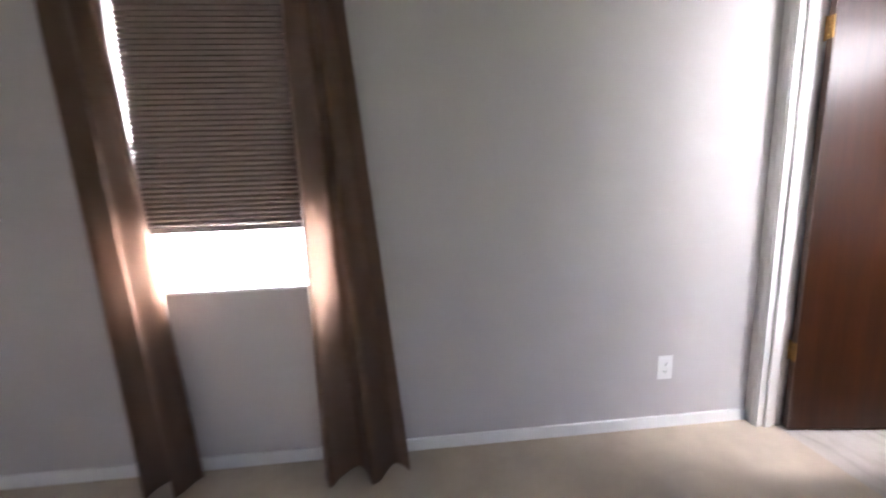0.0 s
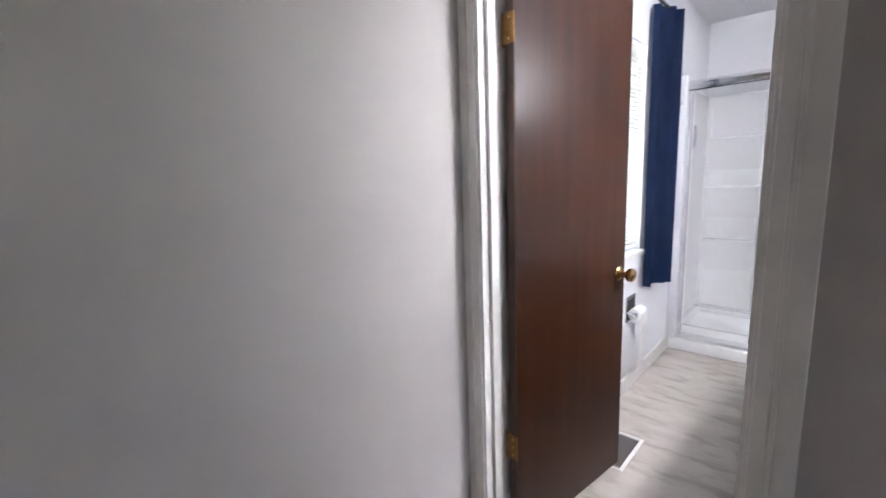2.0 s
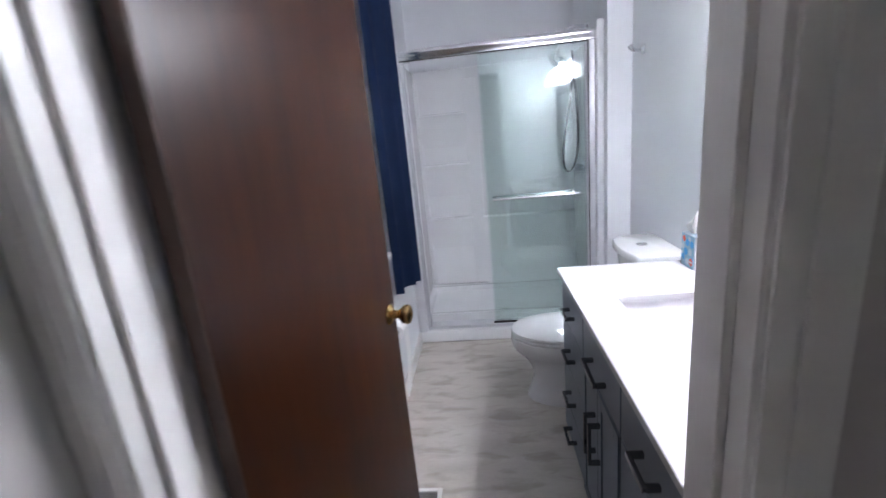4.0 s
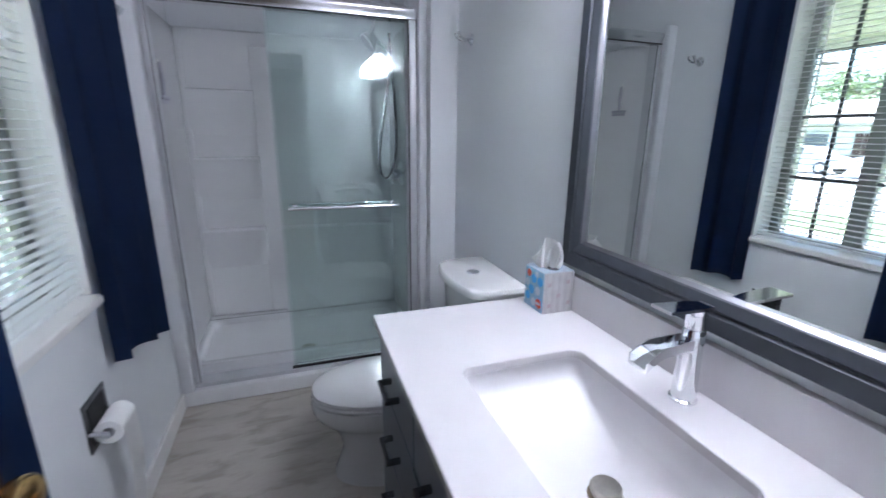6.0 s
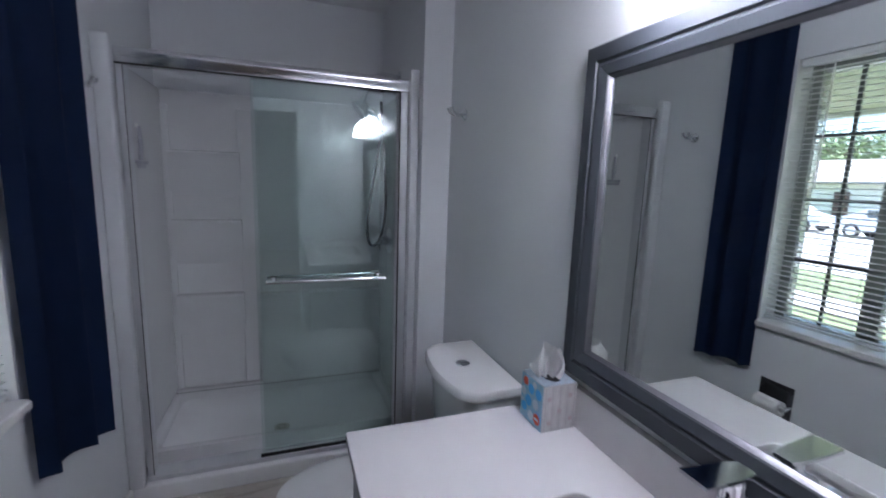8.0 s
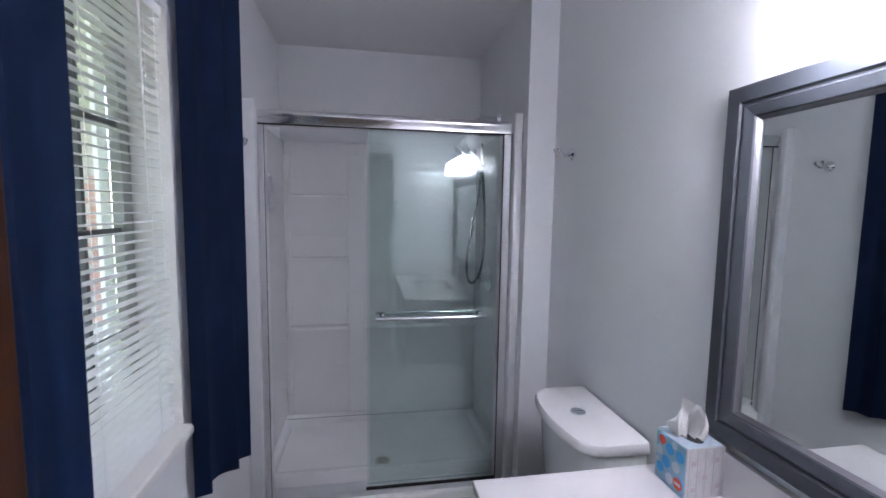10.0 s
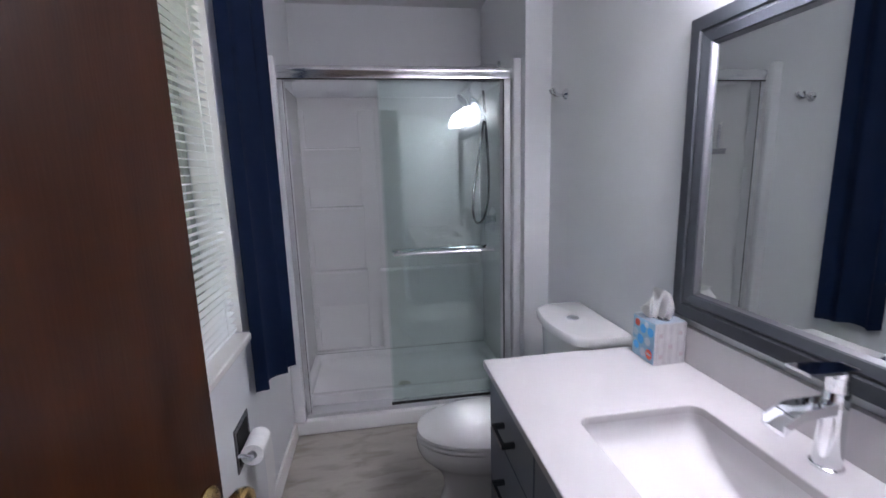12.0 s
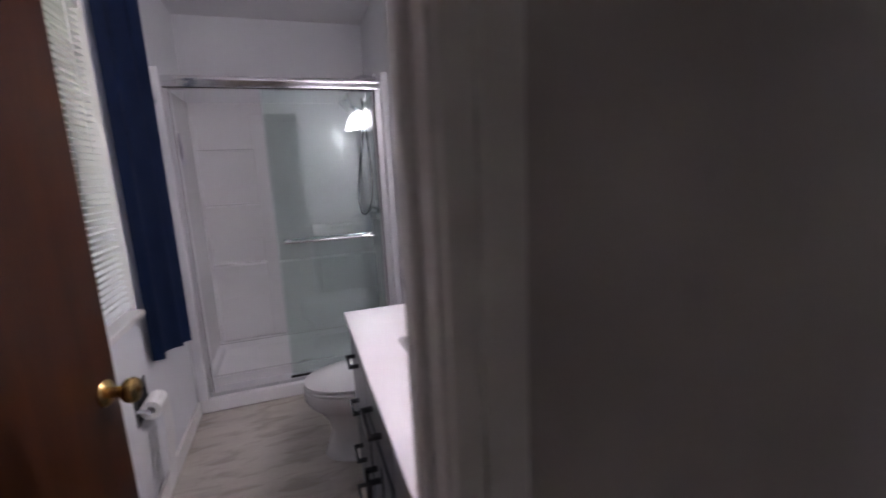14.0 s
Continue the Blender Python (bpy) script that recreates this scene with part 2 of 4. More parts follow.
def curtain(y0, y1, x, z0, z1, folds, amp, seed, flare=1.0, shift=0.0, lean=0.0, skew=0.0):
    """A hanging gathered cloth along a wall that faces x."""
    rnd = random.Random(seed)
    bm = bmesh.new()
    nu, nv = folds * 24, 22
    ph = [rnd.uniform(-0.5, 0.5) for _ in range(folds + 2)]
    grid = []
    for j in range(nv + 1):
        v = j / nv
        row = []
        for i in range(nu + 1):
            u = i / nu
            w = folds * 2 * math.pi * u + ph[int(u * folds)] * math.sin(math.pi * ((u * folds) % 1)) * 1.2
            a = amp * (0.75 + 0.35 * (1 - v) + 0.2 * math.sin(5 * u + seed))
            px = x + a * math.sin(w) + 0.16 * a * math.sin(2.3 * w + seed + 1.5 * v) + lean * (1 - v) + skew * (u - 0.5)
            mid = (y0 + y1) / 2
            py = mid + (y0 + (y1 - y0) * u - mid) * (1 + (flare - 1) * (1 - v)) + shift * (1 - v) + 0.008 * math.cos(w)
            pz = z0 + (z1 - z0) * v + (0.006 * math.sin(w * 0.7 + seed) if j == 0 else 0)
            row.append(bm.verts.new((px, py, pz)))
        grid.append(row)
    for j in range(nv):
        for i in range(nu):
            bm.faces.new((grid[j][i], grid[j][i + 1], grid[j + 1][i + 1], grid[j + 1][i]))
    bmesh.ops.solidify(bm, geom=bm.faces[:], thickness=0.004)
    return bm


# ---- plan ----
WX, EX = -1.215, 0.18          # faces of the outer wall and of the vanity wall
DY0, DY1 = 1.80, 1.91          # faces of the door wall
SX, SY0, SY1 = 0.044, 4.06, 4.95  # shower recess
H = 2.47


def holed_wall(x0, x1, y0, y1, z1, oy0, oy1, oz0, oz1):
    bm = box(x0, x1, y0, oy0, -0.05, z1)
    box(x0, x1, oy1, y1, -0.05, z1, bm=bm)
    box(x0, x1, oy0, oy1, -0.05, oz0, bm=bm)
    box(x0, x1, oy0, oy1, oz1, z1, bm=bm)
    return bm


BWY0, BWY1, BWZ0, BWZ1 = -0.87, -0.225, 0.79, 2.02
TWY0, TWY1, TWZ0, TWZ1 = 2.76, 3.465, 0.83, 2.03
setting("wall_west_bedroom", holed_wall(WX - 0.2, WX, -2.6, 1.855, H, BWY0, BWY1, BWZ0, BWZ1), BED_WALL, "warm grey painted bedroom wall with a window", "wall")
setting("wall_west_bathroom", holed_wall(WX - 0.2, WX, 1.855, 5.06, H, TWY0, TWY1, TWZ0, TWZ1), BATH_WALL, "pale grey painted bathroom wall with a window", "wall")
bm = box(-0.43, 3.1, DY0, DY1 - 0.004, -0.05, H)
box(WX, -1.155, DY0, DY1 - 0.004, -0.05, H, bm=bm)
box(-1.155, -0.43, DY0, DY1 - 0.004, 2.045, H, bm=bm)
setting("wall_door", bm, BED_WALL, "warm grey partition wall round the bathroom doorway", "wall")
bm = box(-0.43, EX, DY1 - 0.004, DY1, 0, H)
box(WX, -1.155, DY1 - 0.004, DY1, 0, H, bm=bm)
box(-1.155, -0.43, DY1 - 0.004, DY1, 2.045, H, bm=bm)
setting("wall_door_bathroom_side", bm, BATH_WALL, "pale grey painted bathroom side of the door wall", "wall")
bm = box(EX, EX + 0.11, DY1, SY0, -0.05, H)
box(SX, EX + 0.11, SY0, 5.06, -0.05, H, bm=bm)
setting("wall_east_bathroom", bm, BATH_WALL, "pale grey painted wall behind the vanity and toilet", "wall")
setting("wall_north_bathroom", box(WX, SX, SY1, 5.06, -0.05, H), BATH_WALL, "pale grey painted wall above the shower surround", "wall")
# The unseen slot is added so that sky light brightens the bedroom.
setting("wall_east_bedroom", holed_wall(3.0, 3.1, -2.6, DY0, H, 1.58, 1.765, 0.2, 2.2), BED_WALL, "warm grey painted unseen bedroom wall with an added slot for fill daylight", "wall")
setting("wall_south_bedroom", box(WX - 0.2, 3.1, -2.7, -2.6, -0.05, H), BED_WALL, "warm grey painted bedroom wall", "wall")
setting("ceiling_bedroom", box(WX - 0.2, 3.1, -2.7, 1.855, H, H + 0.12), CEIL, "white painted bedroom ceiling", "ceiling")
setting("ceiling_bathroom", box(WX - 0.2, 3.1, 1.855, 5.06, H, H + 0.12), CEIL, "white painted bathroom ceiling", "ceiling")
setting("floor_bathroom", box(WX, EX, 1.885, 4.305, -0.05, 0), VINYL, "pale weathered wood-look vinyl bathroom floor", "floor")


def carpet():
    bm = box(WX, 3.0, -2.6, 1.80, -0.05, 0.004)
    box(-1.155, -0.43, 1.80, 1.885, -0.05, 0.004, bm=bm)
    return bm


setting("floor_bedroom_carpet", carpet(), CARPET, "beige cut-pile bedroom carpet, slightly trodden", "carpet")


def skirting(name, x0, x1, y0, y1, h, label):
    bm = box(x0, x1, y0, y1, 0.003, h, 0.004)
    return setting(name, bm, TRIM, label, "baseboard")


skirting("baseboard_bedroom_west", WX, WX + 0.013, -2.6, 1.786, 0.062, "low white painted bedroom baseboard")
skirting("baseboard_bedroom_door_wall", -0.353, 3.0, DY0 - 0.013, DY0, 0.062, "low white painted bedroom baseboard")
skirting("baseboard_bathroom_west", WX, WX + 0.014, DY1 + 0.002, 4.132, 0.095, "white painted bathroom baseboard")
skirting("baseboard_bathroom_east", EX - 0.014, EX, 3.14, 4.055, 0.095, "white painted bathroom baseboard")


# doorway trim: casings with a stepped profile, jambs and stops
def casing(x0, x1, yf, side, name="trim_door_casing"):
    inner, outer = (x1, x0) if side < 0 else (x0, x1)
    s = 1 if outer > inner else -1
    bm = box(x0, x1, yf, yf + 0.012, 0.003, 2.10, 0.003)
    box(inner + s * 0.004, inner + s * 0.03, yf - 0.004, yf + 0.002, 0.003, 2.085, 0.002, bm=bm)
    box(inner + s * 0.036, inner + s * 0.044, yf - 0.003, yf + 0.002, 0.003, 2.09, 0.0015, bm=bm)
    return setting(name, bm, TRIM, "white painted moulded door casing", "trim")


casing(WX + 0.001, -1.145, DY0 - 0.013, -1)
casing(-0.440, -0.355, DY0 - 0.013, 1)
setting("trim_door_head", box(-1.144, -0.441, DY0 - 0.013, DY0 - 0.001, 2.032, 2.10, 0.003), TRIM, "white painted door head casing", "trim")
bm = box(-1.155, -1.140, DY0 - 0.012, DY1 + 0.003, 0.003, 2.045, 0.0015)
box(-1.140, -1.128, 1.822, 1.858, 0.003, 2.03, 0.002, bm=bm)
setting("trim_door_jamb_hinge_side", bm, TRIM, "white painted door jamb with stop", "trim")
bm = box(-0.445, -0.430, DY0 - 0.012, DY1 + 0.003, 0.003, 2.045, 0.0015)
box(-0.457, -0.445, 1.822, 1.858, 0.003, 2.03, 0.002, bm=bm)
setting("trim_door_jamb_latch_side", bm, TRIM, "white painted door jamb with stop", "trim")
setting("trim_door_jamb_head", box(-1.139, -0.458, DY0 - 0.01, DY1 + 0.002, 2.031, 2.044), TRIM, "white painted head jamb", "trim")


# ---- the door leaf, standing open into the bathroom ----
def door_leaf():
    hinge, ang = Vector((-1.09, 1.90, 0)), math.atan2(0.101, 0.686)
    turn = Matrix.Translation(hinge) @ Matrix.Rotation(-ang, 4, "Z")   # local y runs along the leaf, x out of its face
    d = thing("door_1", "dark red-brown wood veneer door standing open", "door", hinge, kind="structure")

    def put(name, bm, m, parent, label="", smooth=False):
        bmesh.ops.transform(bm, matrix=turn, verts=bm.verts)
        return part(name, bm, m, parent, label, smooth)

    put("leaf", box(-0.035, 0, 0.003, 0.690, 0.011, 2.026, 0.0015), DOOR, d, "dark veneered flush door leaf")
    put("hinge_edge", box(-0.035, -0.001, 0.0, 0.0028, 0.012, 2.024), DOOR_EDGE, d, "dark stained door edge")
    for x, s in ((0, 1), (-0.035, -1)):
        prof = [(0, 0.031), (0.004, 0.031), (0.009, 0.026), (0.012, 0.013), (0.030, 0.012), (0.036, 0.018), (0.044, 0.026), (0.056, 0.029), (0.064, 0.026), (0.068, 0.016), (0.069, 0.002)]
        k = put("knob", lathe((x, 0.642, 0.908), (s, 0, 0), prof), BRASS, d, "round aged brass door knob", True)
        put("key_button", lathe((x + s * 0.069, 0.642, 0.908), (s, 0, 0), [(0, 0.006), (0.002, 0.006), (0.003, 0.004)]), DARK_BRASS, k)
    put("latch_plate", box(-0.029, -0.006, 0.690, 0.6915, 0.875, 0.935), BRASS, d)
    for z in (0.345, 1.722):
        h = put("hinge", box(-0.040, 0.002, -0.0032, -0.0002, z, z + 0.088, 0.0008), DARK_BRASS, d, "tarnished brass butt hinge leaf")
        put("pin", rod((-0.043, 0.002, z - 0.003), (-0.043, 0.002, z + 0.091), 0.006), DARK_BRASS, h)
        for q in (0.014, 0.044, 0.074):
            put("screw", lathe((-0.018, -0.0032, z + q), (0, -1, 0), [(0, 0.004), (0.001, 0.0035)], 10), BRASS, h)


door_leaf()


# ---- windows ----
def window(name, y0, y1, z0, z1, rows, cols, label):
    x = WX - 0.135
    w = thing(name, label, "window", (x, (y0 + y1) / 2, z0), kind="structure")
    bm = box(x - 0.03, x + 0.03, y0, y0 + 0.045, z0, z1, 0.003)
    box(x - 0.03, x + 0.03, y1 - 0.045, y1, z0, z1, 0.003, bm=bm)
    box(x - 0.03, x + 0.03, y0 + 0.0452, y1 - 0.0452, z0, z0 + 0.045, 0.003, bm=bm)
    box(x - 0.03, x + 0.03, y0 + 0.0452, y1 - 0.0452, z1 - 0.045, z1, 0.003, bm=bm)
    part("window_frame", bm, WIN_FRAME, w)
    m = (y0 + y1) / 2
    part("mullion", box(x - 0.026, x + 0.026, m - 0.034, m + 0.034, z0 + 0.0455, z1 - 0.0455, 0.003), WIN_FRAME, w, "grey-white centre mullion")
    for a, b in ((y0 + 0.0455, m - 0.0345), (m + 0.0345, y1 - 0.0455)):
        p = part("pane", box(x - 0.003, x + 0.003, a, b, z0 + 0.0455, z1 - 0.0455), GLASS_CLEAR, w)
        p.visible_shadow = False
        for c in range(1, cols):
            yy = a + (b - a) * c / cols
            part("glazing_bar", box(x + 0.004, x + 0.014, yy - 0.007, yy + 0.007, z0 + 0.0456, z1 - 0.0456), MUNTIN, w, "dark vertical glazing bar")
        for r in range(1, rows):
            zz = z0 + 0.045 + (z1 - z0 - 0.09) * r / rows
            part("glazing_bar", box(x + 0.0145, x + 0.022, a, b, zz - 0.007, zz + 0.007), MUNTIN, w, "dark horizontal glazing bar")
    return w


w1 = window("window_1", TWY0, TWY1, TWZ0, TWZ1, 4, 2, "two-light bathroom window with dark glazing bars")
window("window_2", BWY0, BWY1, BWZ0, BWZ1, 2, 1, "bedroom window behind a half-lowered shade")
setting("trim_bathroom_window_sill", box(WX - 0.104, WX + 0.032, TWY0 + 0.001, TWY1 - 0.001, TWZ0, TWZ0 + 0.028, 0.006), TRIM, "white painted bathroom window sill board", "sill")
bm = box(WX - 0.1, WX + 0.002, TWY1 - 0.006, TWY1 - 0.0005, TWZ0 + 0.029, TWZ1, 0.001)
box(WX - 0.1, WX + 0.002, TWY0 + 0.0005, TWY0 + 0.006, TWZ0 + 0.029, TWZ1, 0.001, bm=bm)
setting("trim_bathroom_window_reveal", bm, TRIM, "white painted window reveal", "trim")
setting("trim_bedroom_window_sill", box(WX - 0.104, WX + 0.012, BWY0 + 0.001, BWY1 - 0.001, BWZ0, BWZ0 + 0.014, 0.004), TRIM, "white painted bedroom window sill board", "sill")


def venetian(y0, y1, z0, z1, x, tilt, pitch, label):
    b = thing("venetian_blind", label, "blind", (x, (y0 + y1) / 2, z1))
    part("head_rail", box(x - 0.018, x + 0.018, y0, y1, z1 - 0.03, z1, 0.003), SLAT, b, "white metal head rail")
    part("bottom_rail", box(x - 0.012, x + 0.012, y0, y1, z0, z0 + 0.012, 0.003), SLAT, b, "dark-edged bottom rail")
    n = int((z1 - 0.035 - z0 - 0.015) / pitch)
    bm = bmesh.new()
    half, L = 0.0125, (y1 - y0) / 2 - 0.002
    top = [(half * (2 * i / 4 - 1), 0.0022 * (1 - (2 * i / 4 - 1) ** 2)) for i in range(5)]
    ring = [(u, v) for u, v in top] + [(u, v - 0.0007) for u, v in reversed(top)]
    loft([[(u, s, v) for u, v in ring] for s in (-L, L)], bm)
    me = bpy.data.meshes.new("slat")
    bm.to_mesh(me), bm.free()
    me.materials.append(SLAT)
    rnd = random.Random(2)
    for i in range(n):
        s = new("slat", me)
        s.parent = b
        s.location = (0, 0, z0 + 0.022 + i * pitch - z1)
        s.rotation_euler = (rnd.uniform(-0.002, 0.002), radians(tilt + rnd.uniform(-1.5, 1.5)), 0)
    for yy in (y0 + 0.09, (y0 + y1) / 2, y1 - 0.09):
        part("ladder_cord", rod((x + 0.013, yy, z0 + 0.01), (x + 0.013, yy, z1 - 0.02), 0.0009, seg=6), SLAT, b)
    part("tilt_wand", rod((x + 0.024, y1 - 0.13, z1 - 0.55), (x + 0.022, y1 - 0.13, z1 - 0.03), 0.003, seg=8), PLASTIC, b, "clear tilt wand")
    part("lift_cord", tube([(x + 0.024, y1 - 0.06, z1 - 0.03), (x + 0.026, y1 - 0.062, z1 - 0.4), (x + 0.025, y1 - 0.058, z1 - 0.72)], 0.0012, 6), SLAT, b)
    return b


venetian(TWY0 + 0.012, TWY1 - 0.012, TWZ0 + 0.040, TWZ1 - 0.004, WX - 0.024, 3, 0.0235, "white vinyl venetian blind, lowered with open slats")
venetian(BWY0 + 0.012, BWY1 - 0.012, 1.02, BWZ1 - 0.004, WX - 0.075, 25, 0.0235, "white venetian blind behind the brown shade")


def cellular_shade(y0, y1, z0, z1, x):
    s = thing("cellular_shade", "brown pleated cellular shade, lowered most of the way", "shade", (x, (y0 + y1) / 2, z1))
    part("head_rail", box(x - 0.02, x + 0.02, y0, y1, z1 - 0.035, z1, 0.004), SHADE, s)
    n = int((z1 - 0.035 - z0 - 0.02) / 0.0195)
    dz = (z1 - 0.035 - z0 - 0.02) / n
    bm = bmesh.new()
    prof = []
    for i in range(n):
        prof += [(x + 0.0015, z0 + 0.02 + i * dz), (x + 0.0135, z0 + 0.02 + (i + 0.5) * dz)]
    prof.append((x + 0.0015, z1 - 0.035))
    ring = prof + [(2 * x - a, b) for a, b in reversed(prof)]
    a, b = [bm.verts.new((u, y0, v)) for u, v in ring], [bm.verts.new((u, y1, v)) for u, v in ring]
    for i in range(len(ring)):
        j = (i + 1) % len(ring)
        bm.faces.new((a[i], a[j], b[j], b[i]))
    part("pleats", bm, SHADE, s)
    r = part("bottom_rail", box(x - 0.013, x + 0.013, y0, y1, z0 - 0.005, z0 + 0.019, 0.003), SHADE, s)
    part("pull_tab", box(x - 0.004, x + 0.016, (y0 + y1) / 2 + 0.03, (y0 + y1) / 2 + 0.07, z0 - 0.012, z0 - 0.004, 0.002), PLASTIC, r, "clear plastic pull tab")


cellular_shade(BWY0 + 0.018, BWY1 - 0.004, 1.045, BWZ1 - 0.002, WX - 0.022)


def hung_curtain(label, cloth, rod_z, *args, **kw):
    y0, y1, x = args[0], args[1], args[2]
    c = thing("curtain", label, "curtain", (x, (y0 + y1) / 2, args[4]))
    part("panel", curtain(*args, **kw), cloth, c, smooth=True)
    return c


def curtain_rod(y0, y1, x, z, label):
    r = thing("curtain_rod", label, "curtain rod", (x, (y0 + y1) / 2, z))
    part("pole", rod((x, y0, z), (x, y1, z), 0.008), DARK_SLOT, r, "slim dark pole")
    for y, s in ((y0, -1), (y1, 1)):
        part("finial", lathe((x, y, z), (0, s, 0), [(0, 0.008), (0.005, 0.013), (0.02, 0.014), (0.026, 0.004)], 14), DARK_SLOT, r, smooth=True)
        part("bracket", box(WX, x + 0.004, y - s * 0.05 - 0.006, y - s * 0.05 + 0.006, z - 0.012, z - 0.0085, 0.001), DARK_SLOT, r)


curtain_rod(2.53, 3.76, WX + 0.075, 2.235, "slim dark curtain rod over the bathroom window")
hung_curtain("navy blue cloth curtain hanging beside the shower", NAVY, 2.2, 3.455, 3.665, WX + 0.078, 0.628, 2.242, 2, 0.022, 3, flare=1.06, shift=-0.006, skew=0.10)
hung_curtain("navy blue cloth curtain hanging behind the open door", NAVY, 2.2, 2.585, 2.885, WX + 0.084, 0.58, 2.242, 2, 0.022, 8, skew=0.025)
curtain_rod(-1.15, 0.12, WX + 0.095, 2.2, "slim dark curtain rod over the bedroom window")
hung_curtain("long taupe satin curtain reaching the carpet", TAUPE, 2.2, -0.235, -0.045, WX + 0.10, 0.012, 2.208, 2, 0.045, 5, flare=1.85, shift=0.10, lean=0.055)
hung_curtain("long taupe satin curtain pulled slightly aside", TAUPE, 2.2, -1.04, -0.855, WX + 0.10, 0.012, 2.208, 2, 0.040, 11, flare=1.3, shift=0.13, lean=0.02)


# ---- bathroom: shower ----
def shower():
    t = thing("shower_surround", "white moulded acrylic shower pan and wall surround", "shower", (-0.59, 4.6, 0))
    x0, x1, y1 = WX + 0.022, SX - 0.022, SY1 - 0.02
    # pan: curb, floor, upstand
    part("curb", box(WX + 0.0005, SX - 0.0005, 4.135, 4.285, 0.0005, 0.088, 0.012, seg=3), ACRYLIC, t, "white acrylic shower curb", True)
    cx, cy = (WX + SX) / 2, (4.287 + SY1) / 2
    hx, hy = (SX - WX) / 2 - 0.001, (SY1 - 4.287) / 2 - 0.001
    rings = [rrect(cx, cy, hx, hy, 0.005, 0.001), rrect(cx, cy, hx, hy, 0.005, 0.150), rrect(cx, cy, hx - 0.035, hy - 0.035, 0.05, 0.150),
             rrect(cx, cy, hx - 0.05, hy - 0.05, 0.06, 0.135), rrect(cx, cy, hx - 0.055, hy - 0.055, 0.07, 0.10), rrect(cx, cy, hx - 0.075, hy - 0.075, 0.08, 0.086), rrect(cx, cy - 0.12, 0.05, 0.05, 0.049, 0.078)]
    part("pan", loft(rings), ACRYLIC, t, "white acrylic shower pan", True)
    part("joint_line", box(x0, x1, y1 - 0.0505, y1 - 0.0475, 0.1502, 0.1525), CAULK, t, "dark joint line above the pan")
    # wall panels
    part("side_panel", box(WX + 0.001, x0, 4.16, SY1 - 0.001, 0.155, 1.90, 0.006), ACRYLIC, t)
    part("side_panel", box(x1, SX - 0.001, 4.16, SY1 - 0.001, 0.155, 1.90, 0.006), ACRYLIC, t)
    part("back_panel", box(x0 + 0.0005, x1 - 0.0005, y1, SY1 - 0.001, 0.155, 1.90, 0.006), ACRYLIC, t)
    # front flanges
    part("flange", box(WX + 0.001, -1.155, 4.118, 4.158, 0.089, 1.955, 0.008, seg=3), FLANGE, t, "white front flange", True)
    part("flange", box(0.0025, SX - 0.001, 4.118, 4.158, 0.089, 1.955, 0.006, seg=3), FLANGE, t, "white front flange", True)
    # moulded corner column with shelves
    for xa, xb in ((-0.815, -0.705), (x0 + 0.001, -1.155)):
        part("moulded_column", box(xa, xb, y1 - 0.008, y1 - 0.0005, 0.157, 1.82, 0.007, seg=6), ACRYLIC, t, "rounded moulded column", True)
    for z, dep in ((1.575, 0.042), (1.185, 0.046), (0.745, 0.055)):
        prof = [(y1 - 0.0005, z + 0.003), (y1 - dep + 0.014, z), (y1 - dep + 0.004, z - 0.004), (y1 - dep, z - 0.014), (y1 - dep + 0.005, z - 0.028), (y1 - 0.006, z - 0.24), (y1 - 0.0005, z - 0.26)]
        part("shelf", loft([[(x, y, q) for y, q in prof] for x in (-1.165, -0.803)]), ACRYLIC, t, "sloping moulded soap shelf", True)
    prof = [(y1 - 0.0005, 0.738), (y1 - 0.03, 0.735), (y1 - 0.042, 0.728), (y1 - 0.047, 0.71), (y1 - 0.047, 0.157), (y1 - 0.0005, 0.157)]
    part("ledge", loft([[(x, y, q) for y, q in prof] for x in (-0.716, x1 - 0.001)]), ACRYLIC, t, "moulded lower wall ledge", True)
    d = part("drain", lathe((-0.60, 4.47, 0.0795), (0, 0, 1), [(0, 0.042), (0.003, 0.042), (0.005, 0.036)], 24), NICKEL, t, "round metal drain", True)
    for k in range(6):
        a = k * math.pi / 3
        part("drain_hole", lathe((-0.60 + 0.02 * math.cos(a), 4.47 + 0.02 * math.sin(a), 0.0842), (0, 0, 1), [(0, 0.005), (0.0006, 0.005)], 8), DARK_SLOT, d)


shower()


